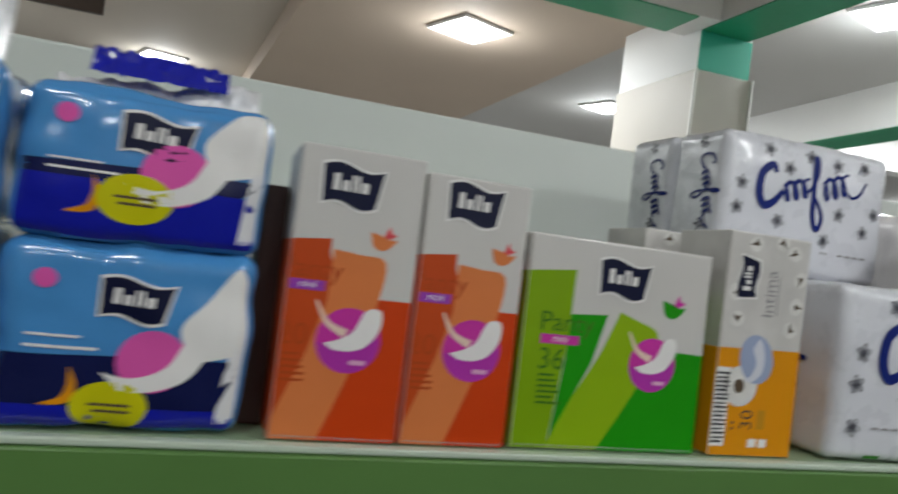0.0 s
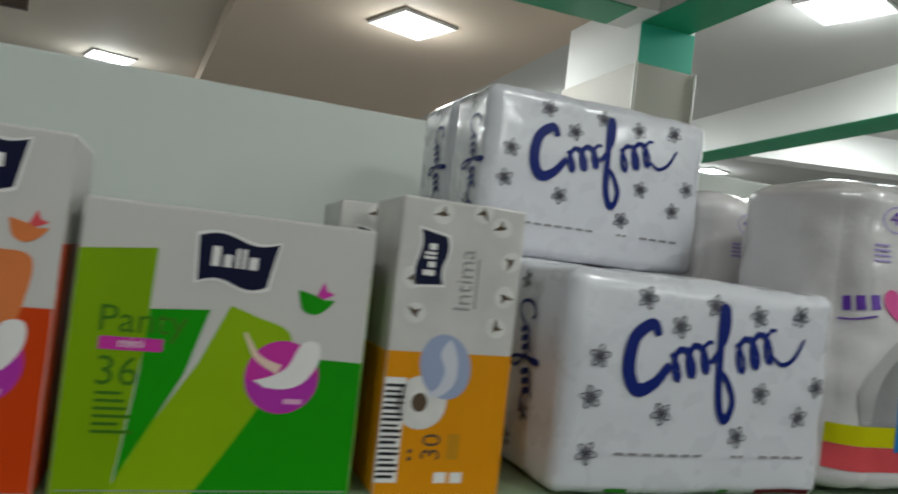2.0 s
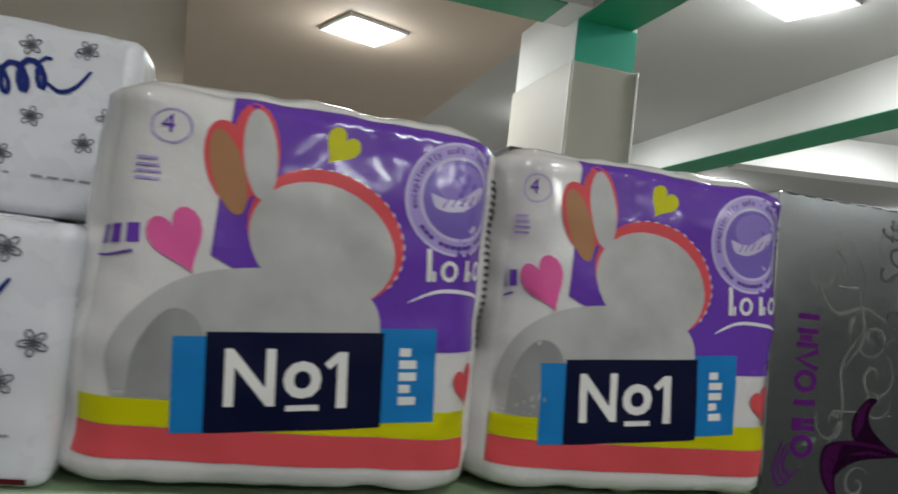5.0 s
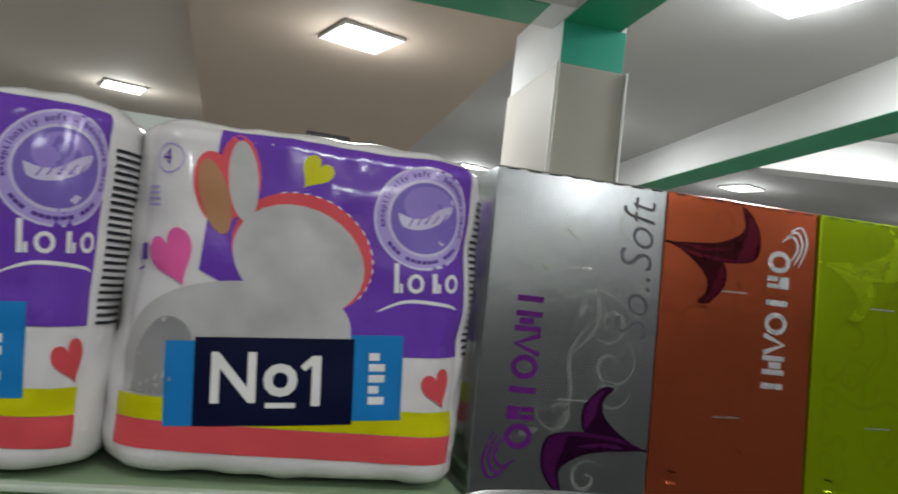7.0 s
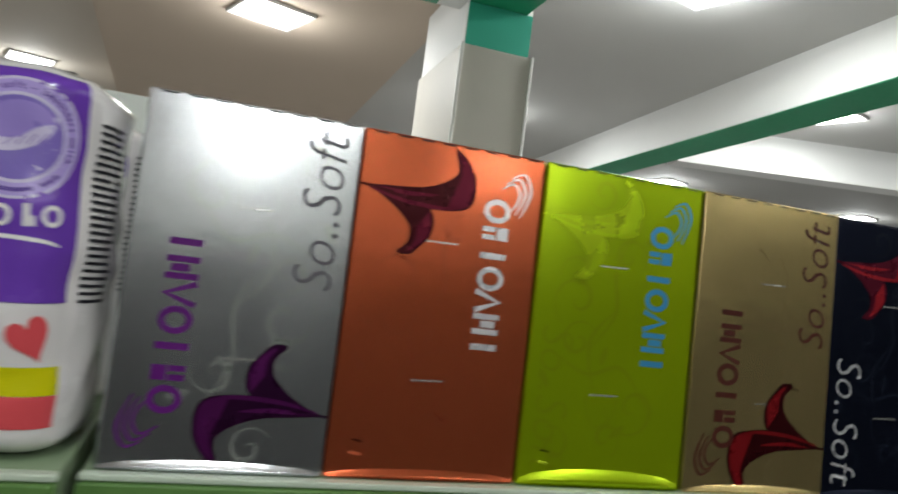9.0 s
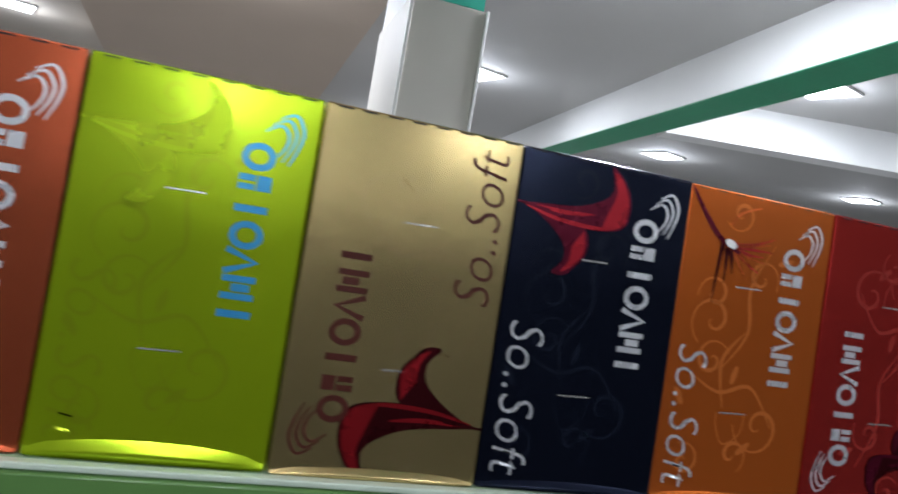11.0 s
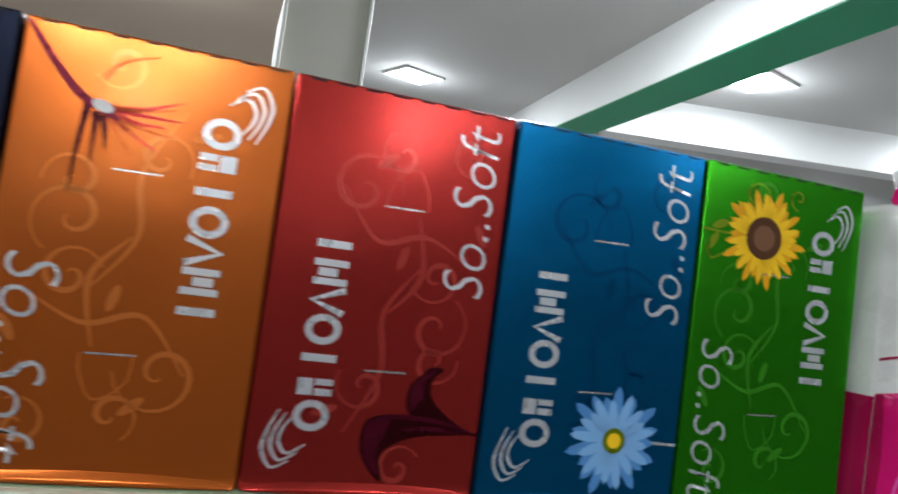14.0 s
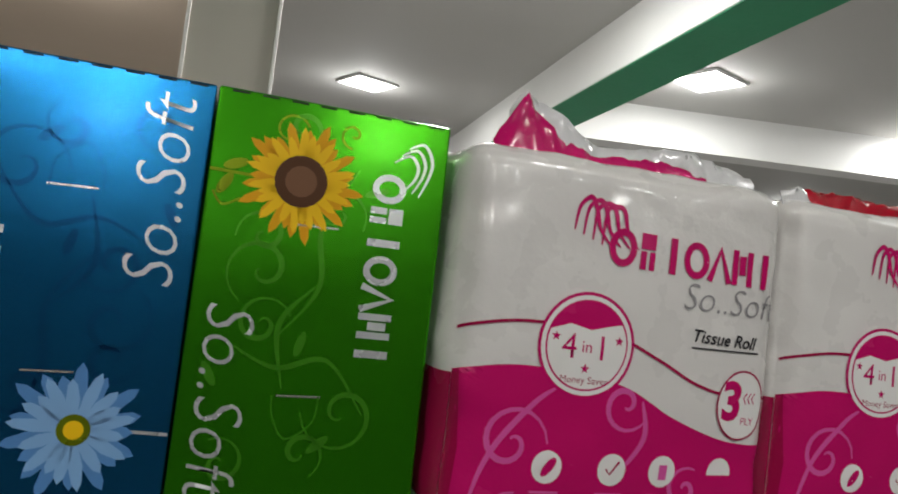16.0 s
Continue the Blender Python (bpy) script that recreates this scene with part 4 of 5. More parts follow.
def script_shape(s, a, b):
    """A loose blue brush flourish in place of the maker's script: arc, loops, tall loop and tail."""
    arc = spline([(0.008, 0.028), (0.004, 0.034), (-0.006, 0.026), (-0.008, 0.01), (-0.002, 0.0), (0.008, 0.004), (0.016, 0.014)], 5)
    coil = [(0.016 + 0.0088 * k / 10 + 0.004 * math.sin(2 * math.pi * k / 10), 0.0125 + 0.00025 * k + 0.0075 * math.cos(2 * math.pi * k / 10 + 0.4)) for k in range(0, 31)]
    tall = spline([(0.042, 0.016), (0.05, 0.03), (0.0505, 0.044), (0.0475, 0.044), (0.0475, 0.02), (0.049, -0.004), (0.0545, -0.014), (0.0585, -0.004), (0.053, 0.008), (0.046, 0.014)], 5)
    coil2 = [(0.057 + 0.009 * k / 10 + 0.0045 * math.sin(2 * math.pi * k / 10), 0.0195 + 0.0003 * k + 0.0085 * math.cos(2 * math.pi * k / 10 + 0.4)) for k in range(0, 31)]
    tail = spline([(0.083, 0.022), (0.09, 0.018), (0.098, 0.022), (0.105, 0.033)], 5)
    return [sub(c, a, b, s) for c in (arc, coil, tall, coil2, tail)]


def napkin_pack(x, y, z, w, h, label, d=0.118, turn=0.0, seed=0.0, foot=False):
    pk = Pack("napkin_pack", x, y, z, w, d, h, label, "napkin pack", M_NAPKIN, "stacked napkin packs", 0.0065, 0.0035, 0.0024, turn, n=32, seed=seed, body="film_wrap")
    for c, wd in zip(script_shape(1.0, 0.043, h * 0.49), (0.0066, 0.0034, 0.0042, 0.0032, 0.0024)):
        pk.strokes([c], lambda t, wd=wd: wd * (0.65 + 0.5 * math.sin(math.pi * t)), I_SCRIPT, 4, "script_flourish")
    pk.strokes([oval(0.14, h * 0.86, 0.0018, 0.0018, 12) + [oval(0.14, h * 0.86, 0.0018, 0.0018, 12)[0]]], 0.0004, I_SCRIPT, 4, "mark_ring")
    for i, (a, b) in enumerate(((0.043, 0.95), (0.086, 0.945), (0.115, 0.915), (0.145, 0.94), (0.064, 0.83), (0.018, 0.66), (0.0155, 0.47), (0.057, 0.41), (0.107, 0.31), (0.12, 0.53), (0.149, 0.42), (0.16, 0.58), (0.0165, 0.21))):
        b = b * (h - 0.006)
        petals = []
        for k in range(5):
            t = 2 * math.pi * (k / 5) + 0.3 * i
            ca, cb = a + 0.0034 * math.cos(t), b + 0.0034 * math.sin(t)
            o = oval(ca, cb, 0.0026, 0.0015, 10, math.degrees(t))
            petals += ribbon(o + [o[0]], 0.0007) + ribbon([(a, b), (ca, cb)], 0.0009)
        pk.many(petals, I_SILVERGREY, 3, "printed_flower")
    for a0, a1 in ((0.032, 0.088), (0.105, 0.114), (0.124, 0.158)):
        n = max(2, int((a1 - a0) / 0.007))
        for k in range(n):
            pk.poly(rect(a0 + (a1 - a0) * k / n, h * 0.195, a0 + (a1 - a0) * (k + 0.7) / n, h * 0.195 + 0.0014), I_GREY, 3, "text_bar")
    if foot:
        pk.poly(rect(0.125, 0.0015, 0.164, 0.005), I_RUBY, 3, "red_foot_print")
        pk.poly(rect(0.03, 0.002, 0.043, 0.005), I_LEAFDK, 3, "green_foot_print")
        pk.poly(rect(0.101, 0.002, 0.107, 0.0045), I_LEAFDK, 3, "green_foot_print")
    # side panel: a small flourish reading downward and flowers
    side = bmesh.new()
    lines = [turned(c, 0.0, 0.0, -90) for c in script_shape(0.55, 0.0, 0.0)]
    for c in lines:
        for q in ribbon(c, 0.002):
            side.faces.new([side.verts.new((0, d * 0.42 - p[0] - 0.0, h * 0.78 + p[1])) for p in q])
    for v in side.verts:
        yy, zz = v.co.y, v.co.z
        q = pk.at((-1, 2 * yy / d - 1, 2 * zz / h - 1), 0.0012)
        v.co = q
    part("side_flourish", side, I_SCRIPT, pk.ob)
    fl = bmesh.new()
    for (yy, zz) in ((d * 0.4, h * 0.92), (d * 0.45, h * 0.14), (d * 0.3, h * 0.3)):
        for k in range(5):
            t = 2 * math.pi * k / 5
            o = oval(yy + 0.0034 * math.cos(t), zz + 0.0034 * math.sin(t), 0.0024, 0.0012, 8, math.degrees(t))
            fl.faces.new([fl.verts.new(pk.at((-1, 2 * a / d - 1, 2 * b / h - 1), 0.0012)) for a, b in o])
    tagged(part("side_flowers", fl, I_SILVERGREY, pk.ob), kind="stuff")
    return pk


napkin_pack(0.683, 0.427, Z1, 0.172, 0.114, "white film napkin pack with blue script, lower of a stack", seed=1.0, foot=True)
napkin_pack(0.648, 0.548, Z1, 0.172, 0.117, "white film napkin pack in the second row", seed=4.0)
napkin_pack(0.655, 0.67, Z1, 0.172, 0.117, "white film napkin pack against the back panel", 0.112, seed=6.0)
napkin_pack(0.678, 0.553, Z1 + 0.119, 0.175, 0.113, "white film napkin pack with blue script stacked on top", 0.064, seed=2.0)
napkin_pack(0.676, 0.621, Z1 + 0.119, 0.175, 0.113, "white film napkin pack stacked behind another", 0.064, seed=7.0)

# ---- four-roll packs with a violet print ----
M_ROLLFILM = mat("roll_film", (0.74, 0.72, 0.72), 0.25, vary=0.04, scale=16, bump=0.35, bump_scale=38, coat=0.8)
I_EAR = ink("print_soft_tan", (0.4, 0.2, 0.1))
I_FURDK = mat("print_mid_grey", (0.3, 0.3, 0.3), 0.4, vary=0.4, scale=40, coat=0.3)


def roll_pack(x, y, z, w, dx, label, seed=0.0, turn=0.0):
    h = 0.186
    pk = Pack("toilet_roll_pack", x, y, z, w, 0.1, h, label, "toilet roll pack", M_ROLLFILM, "violet roll packs", 0.010, 0.007, 0.0055, turn, n=40, seed=seed, body="film_wrap", radii=(0.03, 0.034, 0.01))
    pk.dx = dx
    pk.poly([(0.032, 0.183), (0.172, 0.183), (0.178, 0.15), (0.178, 0.075), (0.112, 0.072), (0.08, 0.085), (0.03, 0.108)], I_VIOLET, 1, "violet_field", "violet printed field")
    pk.poly([(-dx, 0.031), (w - dx, 0.031), (w - dx, 0.0445), (-dx, 0.0425)], I_YELLOW, 1, "yellow_band")
    pk.poly([(-dx, 0.0165), (w - dx, 0.0155), (w - dx, 0.0308), (-dx, 0.0308)], I_CORAL, 1, "coral_band")
    # dashed coral outline and plain soft grey shapes
    pk.poly(oval(0.044, 0.158, 0.0105, 0.022, 20, 8), I_CORAL, 2, "coral_shape")
    pk.poly(oval(0.033, 0.15, 0.0105, 0.02, 20, 18), I_CORAL, 2, "coral_shape")
    pk.poly(oval(0.0805, 0.122, 0.0375, 0.0305, 30, -20), I_CORAL, 2, "coral_shape")
    pk.poly(spline([(-0.004, 0.0435), (-0.008, 0.062), (0.002, 0.082), (0.02, 0.097), (0.045, 0.104), (0.075, 0.105), (0.1, 0.099), (0.11, 0.082), (0.104, 0.05), (0.05, 0.0435)], 5), I_FUR, 3, "grey_shape", "soft grey printed shape")
    pk.poly(spline([(0.002, 0.0437), (0.004, 0.066), (0.016, 0.083), (0.03, 0.076), (0.036, 0.0437)], 5), I_FURDK, 4, "grey_shape")
    pk.poly(oval(0.079, 0.1185, 0.035, 0.0275, 30, -20), I_FUR, 4, "grey_shape")
    pk.poly(oval(0.046, 0.156, 0.0075, 0.021, 20, 10), I_FUR, 5, "grey_shape")
    pk.poly(oval(0.033, 0.146, 0.007, 0.02, 20, 20), I_EAR, 5, "tan_shape")
    for i in range(16):
        t = radians(-14 + 9.5 * i)
        c, q = (0.0375 * math.cos(t), 0.0305 * math.sin(t)), radians(-20)
        pk.poly(turned(rect(-0.0013, -0.0003, 0.0013, 0.0003), 0.0805 + c[0] * math.cos(q) - c[1] * math.sin(q), 0.122 + c[0] * math.sin(q) + c[1] * math.cos(q), math.degrees(t) + 70), I_WHITE, 3, "outline_dash")
    # navy claim panel
    ang = 4.5
    pk.poly(turned(rect(-0.06, -0.0235, -0.043, 0.0195), 0.08, 0.0565, ang), I_BLUE, 5, "claim_end")
    pk.poly(turned(rect(0.032, -0.0215, 0.06, 0.0235), 0.08, 0.0565, ang), I_BLUE, 5, "claim_end")
    pk.poly(turned(rect(-0.046, -0.0235, 0.034, 0.0215), 0.08, 0.0565, ang), I_NAVY, 6, "claim_panel", "navy claim panel")
    pk.words("N", 0.0535, 0.054, 0.036, ang, I_WHITE, 7, bold=0.0007, wide=0.92)
    pk.words("o", 0.0765, 0.0585, 0.033, ang, I_WHITE, 7, bold=0.0009, wide=0.98)
    pk.poly(turned([(0.0125, -0.0125), (0.0172, -0.0125), (0.0172, 0.0135), (0.0125, 0.0135), (0.0065, 0.008), (0.009, 0.0055), (0.0125, 0.0085)], 0.08, 0.0555, ang), I_WHITE, 7, "lettering")
    pk.poly(turned(rect(-0.0105, -0.0145, 0.0045, -0.0118), 0.08, 0.0565, ang), I_WHITE, 7, "claim_rule")
    for i in range(5):
        pk.poly(turned(rect(0.042 - 0.0, -0.013 + 0.0058 * i, 0.0475 + (0.003 if i in (0, 2, 3) else 0), -0.009 + 0.0058 * i), 0.08, 0.0565, ang), I_WHITE, 7, "name_block")
    # round seal with rings
    for r, m_, lv in ((0.0285, I_SEAL, 2), (0.0272, I_LILAC, 3), (0.0212, I_SEAL, 4), (0.0196, I_VIOLET2, 5)):
        pk.poly(oval(0.143, 0.149, r, r, 32), m_, lv, "seal_ring")
    pk.poly(oval(0.144, 0.156, 0.014, 0.0105, 24), I_LILAC2, 6, "seal_shine")
    pk.poly(spline([(0.1275, 0.15), (0.131, 0.143), (0.142, 0.1425), (0.154, 0.149), (0.158, 0.157), (0.151, 0.155), (0.143, 0.149), (0.135, 0.148)], 4), I_SEAL, 7, "seal_feather")
    for k in range(5):
        pk.strokes([[(0.134 + 0.0045 * k, 0.1435 + 0.001 * k), (0.1365 + 0.0047 * k, 0.148 + 0.0012 * k)]], 0.0006, I_VIOLET, 8, "feather_line")
    # words along the upper ring, bars below
    ring = "exceptionally soft - besonders weich"
    for k, ch in enumerate(ring):
        if ch != " ":
            t = radians(196 - 6.1 * k)
            pk.words(ch, 0.143 + 0.0242 * math.cos(t), 0.149 + 0.0242 * math.sin(t), 0.0046, math.degrees(t) - 90, I_VIOLET3, 5, name="seal_letter", bold=0.00012)
    for i in range(14):
        if i % 7 != 3:
            t = radians(222 + 7.5 * i)
            pk.poly(turned(rect(-0.0014, -0.001, 0.0014, 0.001), 0.143 + 0.0242 * math.cos(t), 0.149 + 0.0242 * math.sin(t), math.degrees(t) + 90), I_VIOLET3, 5, "seal_text_bar")
    for i, hh in enumerate((0.016, 0.0105, 0.0105, 0.0105)):
        o = oval(0.131 + 0.0105 * i, 0.112 + 0.001 * i, 0.0036, 0.0042, 18, 6)
        shape = ribbon(o + [o[0]], 0.0021) if i % 2 else [turned(rect(-0.0013, -0.005, 0.0013, -0.005 + hh), 0.131 + 0.0105 * i, 0.112 + 0.001 * i, 6), turned(rect(0.0017, -0.005, 0.0034, 0.0), 0.131 + 0.0105 * i, 0.112 + 0.001 * i, 6)]
        pk.many(shape, I_WHITE, 4, "name_block")
    pk.strokes([spline([(0.122, 0.096), (0.138, 0.103), (0.16, 0.103), (0.168, 0.101)], 5)], lambda t: 0.0004 + 0.0016 * math.sin(math.pi * t), I_WHITE, 4, "underline_swash")
    pk.poly(heart(0.082, 0.1655, 0.0085, -30, 1.2), I_YELLOW, 3, "heart")
    pk.poly(heart(0.0155, 0.114, 0.0118, 28, 1.4), I_PINK, 6, "heart")
    pk.poly(heart(0.161, 0.058, 0.0092, 26, 1.35), I_CORAL, 3, "heart")
    # pale left strip: round mark, text bars, small name
    for i in range(3):
        pk.poly(turned(rect(-0.0028, -0.004, 0.0028, 0.0045), -0.02 + 0.0085 * i, 0.112 + 0.001 * i, 6), I_VIOLET, 3, "name_block")
    pk.strokes([spline([(-0.025, 0.103), (-0.014, 0.1035), (-0.002, 0.1065)], 4)], 0.0011, I_VIOLET, 3, "underline_swash")
    pk.dx = dx - 0.012
    o = oval(0.019, 0.163, 0.0085, 0.0075, 20)
    pk.strokes([o + [o[0]]], 0.0007, I_LILAC, 2, "mark_ring")
    pk.words("4", 0.0175, 0.1635, 0.012, 0, I_VIOLET, 3)
    text_bars(pk, 0.006, 0.147, 0.01, 0.003, 4, I_LILAC, 1)
    pk.dx = dx
    for i in range(24):
        bm = bmesh.new()
        b0, b1 = 0.075 + 0.0038 * i, 0.0767 + 0.0038 * i
        quad = [bm.verts.new(pk.at((1, 2 * yy / 0.1 - 1, 2 * zz / h - 1), 0.001)) for yy, zz in ((0.006, b0), (0.018, b0), (0.032 if i % 4 else 0.034, b0), (0.032 if i % 4 else 0.034, b1), (0.018, b1), (0.006, b1))]
        bm.faces.new([quad[0], quad[1], quad[4], quad[5]])
        bm.faces.new([quad[1], quad[2], quad[3], quad[4]])
        part("barcode_bar", bm, I_BLACK, pk.ob)
    crimp(pk, "film_seam", 0.03, 0.165, h - 0.004, 0.006, 0.03, M_ROLLFILM, seed, waves=5.0, amp=0.003)
    return pk


I_SEAL, I_LILAC2 = ink("ink_seal_pale", (0.6, 0.55, 0.74), 0.25, coat=0.6), ink("ink_lilac_mid", (0.3, 0.22, 0.6), 0.25, coat=0.6)
I_VIOLET3 = ink("ink_violet_dark", (0.1, 0.05, 0.3), 0.25, coat=0.6)
I_VIOLET2 = ink("ink_violet_light", (0.2, 0.14, 0.5), 0.25, coat=0.6)
roll_pack(0.853, 0.424, Z1, 0.196, 0.0265, "four-roll toilet paper pack in violet printed film", 1.5)
roll_pack(1.051, 0.434, Z1, 0.190, 0.0095, "four-roll toilet paper pack in violet film beside a silver box", 5.5)
roll_pack(0.858, 0.552, Z1, 0.19, 0.03, "four-roll toilet paper pack in the back row", 9.5)
roll_pack(1.064, 0.558, Z1, 0.18, 0.0, "four-roll toilet paper pack behind another in the back row", 13.5)
M_SLIMBLACK = mat("card_black", (0.012, 0.012, 0.013), 0.45, vary=0.3, scale=30)
for bx, bw in ((1.138, 0.038), (2.215, 0.056)):
    Pack("black_carton", bx, 0.67, Z1 if bx < 1.2 else Z_BOX, bw, 0.05, 0.232, "slim black carton at the back of the shelf", "carton", M_SLIMBLACK, "black cartons", 0.0015)

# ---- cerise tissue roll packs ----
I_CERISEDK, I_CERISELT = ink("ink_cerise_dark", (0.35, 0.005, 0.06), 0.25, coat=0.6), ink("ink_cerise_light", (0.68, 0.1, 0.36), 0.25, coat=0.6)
I_RUBYFILM = ink("film_dark_red", (0.4, 0.005, 0.02), 0.25, coat=0.6)
I_CREAMFILM = mat("film_cream_white", (0.74, 0.72, 0.7), 0.28, vary=0.04, scale=16, bump=0.3, bump_scale=40, coat=0.7)


def star(a, b, r):
    return [(a + (r if i % 2 == 0 else r * 0.4) * math.sin(math.pi * i / 5), b + (r if i % 2 == 0 else r * 0.4) * math.cos(math.pi * i / 5)) for i in range(10)]


def tissue_roll_pack(x, y, label, seed, peak):
    w, h = 0.199, 0.194
    pk = Pack("tissue_roll_pack", x, y, Z_BOX, w, 0.11, h, label, "tissue roll pack", I_CREAMFILM, "cerise roll packs", 0.009, 0.006, 0.0035, n=40, seed=seed, body="film_wrap", radii=(0.016, 0.02, 0.008))
    pk.dx = -0.004
    edge = spline([(0.0, 0.077), (0.03, 0.083), (0.06, 0.083), (0.1, 0.077), (0.13, 0.063), (0.16, 0.053), (0.18, 0.05), (0.196, 0.05)], 5)
    pk.poly([(0.0, 0.003)] + edge + [(0.196, 0.003)], I_CERISE, 1, "cerise_field", "cerise printed field")
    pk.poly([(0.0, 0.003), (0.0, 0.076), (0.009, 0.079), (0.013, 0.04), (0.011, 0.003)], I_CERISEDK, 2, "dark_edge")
    pk.strokes([spline([(0.001, 0.098), (0.025, 0.104), (0.05, 0.106), (0.09, 0.103), (0.12, 0.092), (0.145, 0.081), (0.17, 0.076), (0.196, 0.076)], 6)], 0.0016, I_CERISEDK, 2, "line")
    for c in (curl(0.06, 0.045, 0.02), curl(0.045, 0.02, 0.016, 80), curl(0.115, 0.06, 0.015, -30, 1.2, -1), curl(0.15, 0.035, 0.012, 60), spline([(0.02, 0.01), (0.03, 0.04), (0.05, 0.065), (0.062, 0.074)]), spline([(0.1, 0.03), (0.115, 0.05), (0.112, 0.07)])):
        pk.strokes([c], lambda t: 0.001 + 0.0022 * math.sin(math.pi * t), I_CERISELT, 2, "tendril")
    # the cerise goes on round the left side, in the darker tone
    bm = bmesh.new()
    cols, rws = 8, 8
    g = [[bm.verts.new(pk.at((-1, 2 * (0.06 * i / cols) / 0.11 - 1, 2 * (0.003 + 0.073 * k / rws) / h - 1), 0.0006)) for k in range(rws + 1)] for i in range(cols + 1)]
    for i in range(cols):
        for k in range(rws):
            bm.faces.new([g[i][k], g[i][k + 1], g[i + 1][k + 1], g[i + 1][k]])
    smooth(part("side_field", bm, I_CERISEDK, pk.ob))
    # swirl and name blocks
    for k in range(4):
        s = 0.0055 * k
        pk.strokes([spline([(0.062 + s, 0.155 - 0.002 * k), (0.064 + s, 0.167), (0.07 + s, 0.173 - 0.001 * k), (0.074 + s, 0.168), (0.077 + s, 0.157), (0.084 + s, 0.149)], 5)], lambda t: 0.0008 + 0.002 * math.sin(math.pi * t), I_CERISE, 3, "name_swirl")
    for blk in wordmark(0.1375, 0.148, 0.108, 0.0195, 7, -1.5):
        pk.many(blk, I_CERISE, 3, "name_block")
    pk.words("So..Soft", 0.1625, 0.127, 0.0215, -1, I_GREY, 3, 0.2, bold=-0.0003)
    pk.words("Tissue Roll", 0.16, 0.1065, 0.0098, -2, I_BLACK, 3, 0.25, bold=0.0001)
    pk.poly(rect(0.139, 0.1005, 0.185, 0.1013), I_BLACK, 3, "rule")
    # round four-in-one badge
    pk.poly(oval(0.0755, 0.0965, 0.0275, 0.0275, 36), I_CERISE, 3, "badge", "round badge")
    pk.poly(oval(0.0755, 0.0965, 0.0258, 0.0258, 36), I_WHITE, 4, "badge_ring")
    pk.poly(oval(0.0755, 0.0965, 0.0235, 0.0235, 36), I_CERISE, 5, "badge_ring")
    pk.poly([(0.0755 + 0.0225 * math.cos(t), 0.0965 + 0.0225 * math.sin(t)) for t in (math.pi * (0.9 + 1.28 * i / 24) for i in range(25))] + [(0.089, 0.1075), (0.077, 0.1045), (0.065, 0.107)], I_WHITE, 6, "badge_field")
    pk.words("4", 0.0655, 0.095, 0.018, 0, I_CERISE, 7)
    pk.words("in", 0.0755, 0.0955, 0.009, 0, I_CERISE, 7)
    pk.words("1", 0.084, 0.095, 0.018, 0, I_CERISE, 7)
    for a, b in ((0.0575, 0.1), (0.0755, 0.0845), (0.0935, 0.1)):
        pk.poly(star(a, b, 0.0028), I_CERISE, 7, "star")
    pk.words("Money Saver", 0.0755, 0.0785, 0.0052, 0, I_CERISEDK, 7)
    # three-ply badge
    o = oval(0.176, 0.0715, 0.0165, 0.019, 28)
    pk.poly(o, I_WHITE, 3, "ply_badge")
    pk.strokes([o + [o[0]]], 0.0011, I_CERISEDK, 4, "ply_ring")
    pk.words("3", 0.1695, 0.0725, 0.029, 0, I_CERISE, 4, bold=0.0011)
    pk.words("PLY", 0.1815, 0.0625, 0.0058, 0, I_CERISE, 4)
    for k in range(3):
        pk.strokes([[(0.1795 + 0.003 * k, 0.0785), (0.1775 + 0.003 * k, 0.0755), (0.1795 + 0.003 * k, 0.0725)]], 0.0008, I_CERISE, 4, "chevron")
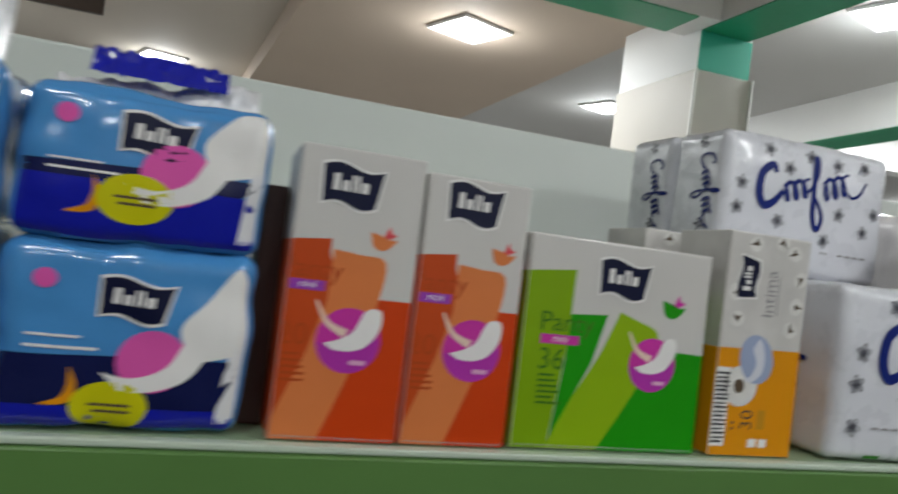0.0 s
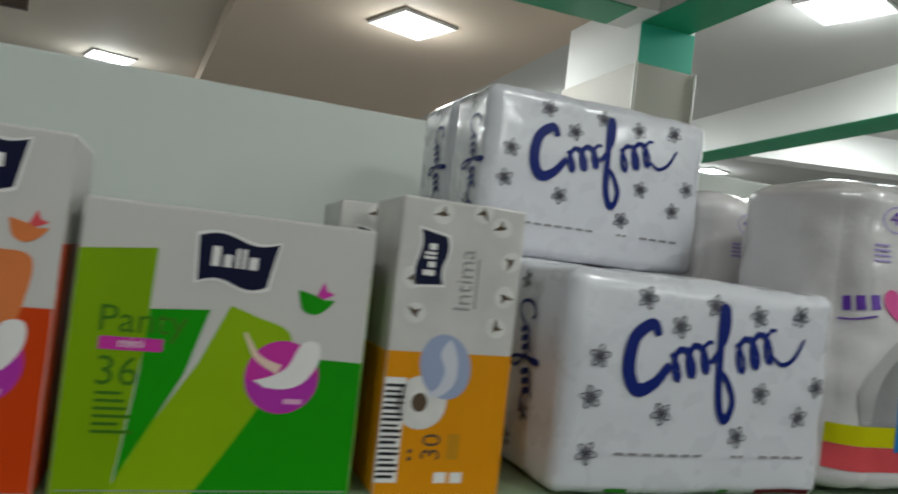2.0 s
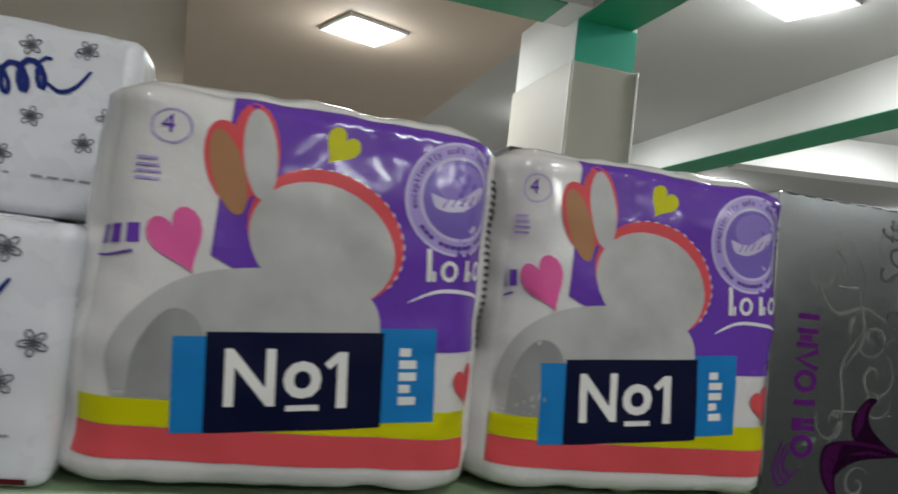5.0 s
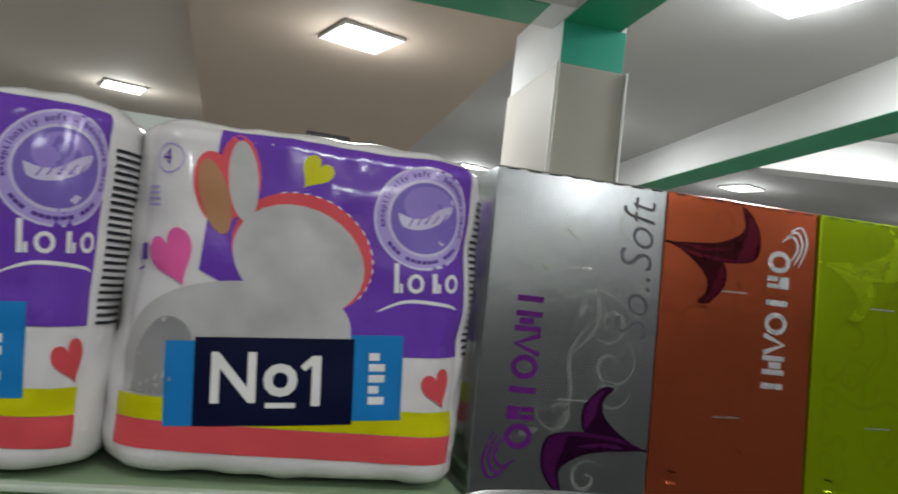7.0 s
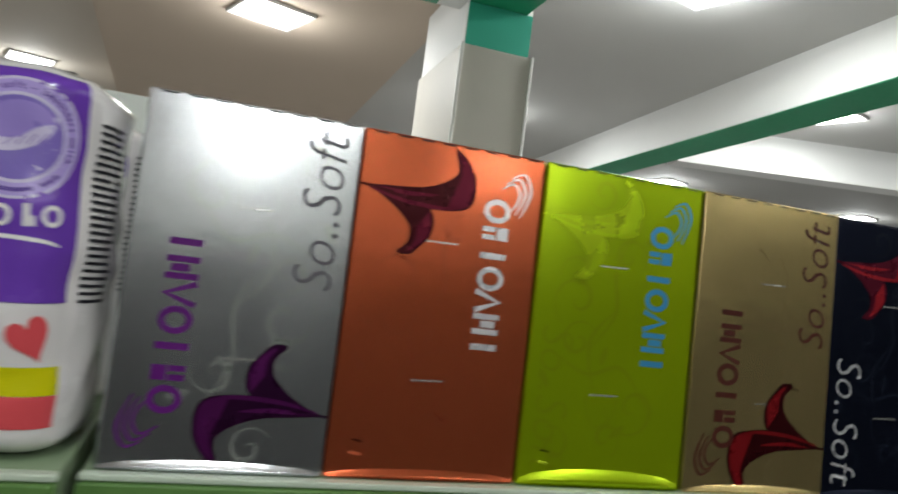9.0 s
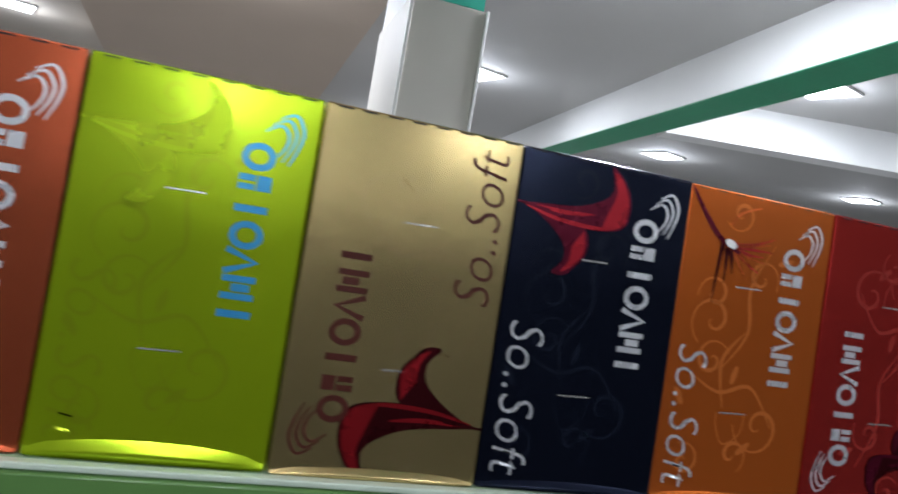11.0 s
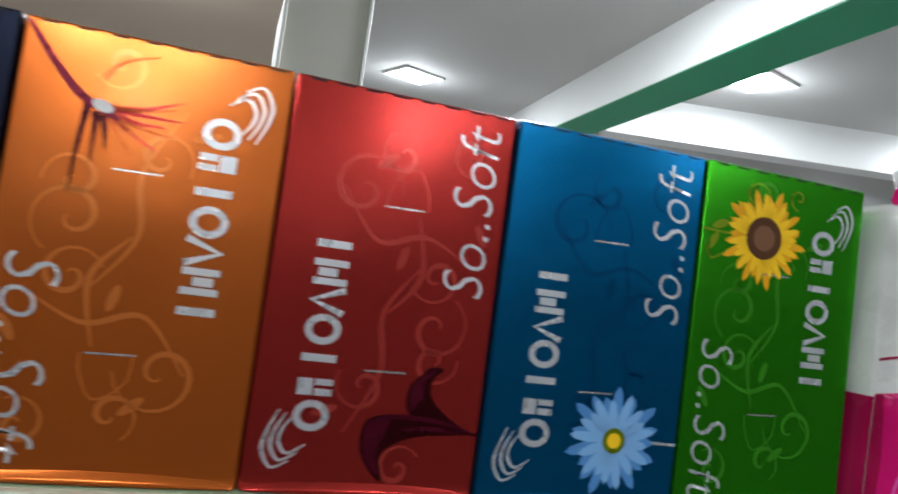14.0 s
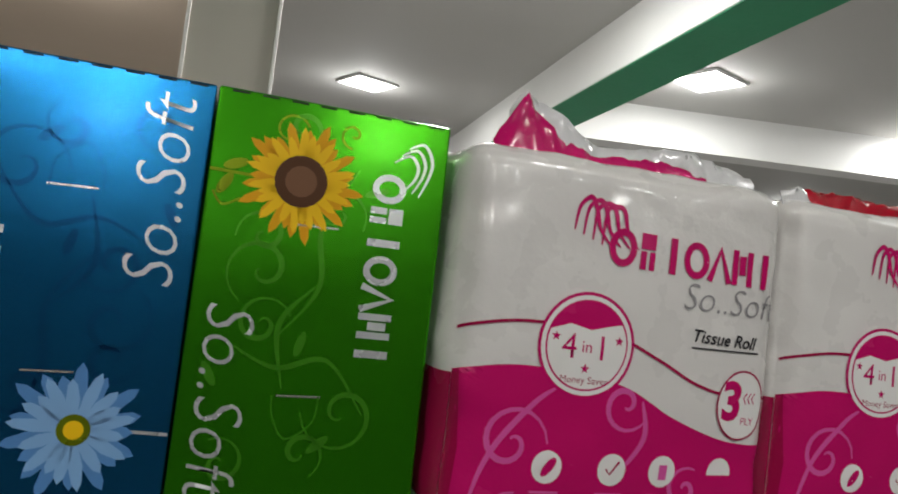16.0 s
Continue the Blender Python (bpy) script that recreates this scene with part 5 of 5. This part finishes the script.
    for a, kind in ((0.061, 0), (0.098, 1), (0.129, 2), (0.166, 3)):
        pk.poly(oval(a, 0.0335, 0.0082, 0.0085, 20), I_WHITE, 3, "icon_disc")
        if kind == 0:
            pk.poly(oval(a + 0.001, 0.0335, 0.0025, 0.006, 12, -35), I_CERISE, 4, "icon_mark")
        elif kind == 1:
            pk.strokes([[(a - 0.0035, 0.034), (a - 0.001, 0.031), (a + 0.004, 0.038)]], 0.0012, I_CERISEDK, 4, "icon_mark")
        elif kind == 2:
            pk.poly(rect(a - 0.002, 0.029, a + 0.003, 0.037), I_CERISELT, 4, "icon_mark")
        else:
            pk.poly(rect(a - 0.0085, 0.0245, a + 0.0085, 0.0325), I_CERISE, 4, "icon_mark")
        pk.poly(rect(a - 0.008, 0.02, a + 0.008, 0.0212), I_CERISELT, 3, "text_bar")
    # folded film on top
    if peak:
        ridge = ((0.0178, 0.0), (0.034, 0.029), (0.055, 0.009), (0.08, 0.001), (0.1, 0.004), (0.1217, 0.005), (0.154, 0.0))
        clear = ((0.02, 0.0), (0.037, 0.033), (0.0504, 0.027), (0.0742, 0.013), (0.089, 0.008), (0.1306, 0.0142), (0.1543, 0.0142), (0.178, 0.0107), (0.193, 0.006))
        crimp(pk, "film_fold", 0.0178, 0.154, h - 0.014, 0.0195, 0.012, I_CERISE, 3.0 + seed, "cerise folded film", 3.0, 0.002, ridge)
        crimp(pk, "film_fold", 0.03, 0.193, h - 0.014, 0.0195, 0.02, I_CLEAR, 6.0 + seed, "clear crumpled film", 7.0, 0.003, clear)
    else:
        crimp(pk, "film_fold", 0.022, 0.194, h - 0.014, 0.012, 0.012, I_RUBYFILM, 3.0 + seed, "dark red folded film", 3.0, 0.002, ((0.02, 0.0), (0.03, 0.014), (0.19, 0.01)))
        crimp(pk, "film_fold", 0.004, 0.19, h - 0.014, 0.012, 0.008, I_CLEAR, 6.0 + seed, "clear crumpled film", 6.0, 0.003, ((0.0, 0.006), (0.02, 0.013), (0.034, 0.003), (0.19, 0.001)))
    return pk


tissue_roll_pack(2.3125, 0.447, "cerise and white tissue roll pack with folded film top", 2.0, True)
tissue_roll_pack(2.5135, 0.449, "cerise and white tissue roll pack beside its twin", 11.0, False)
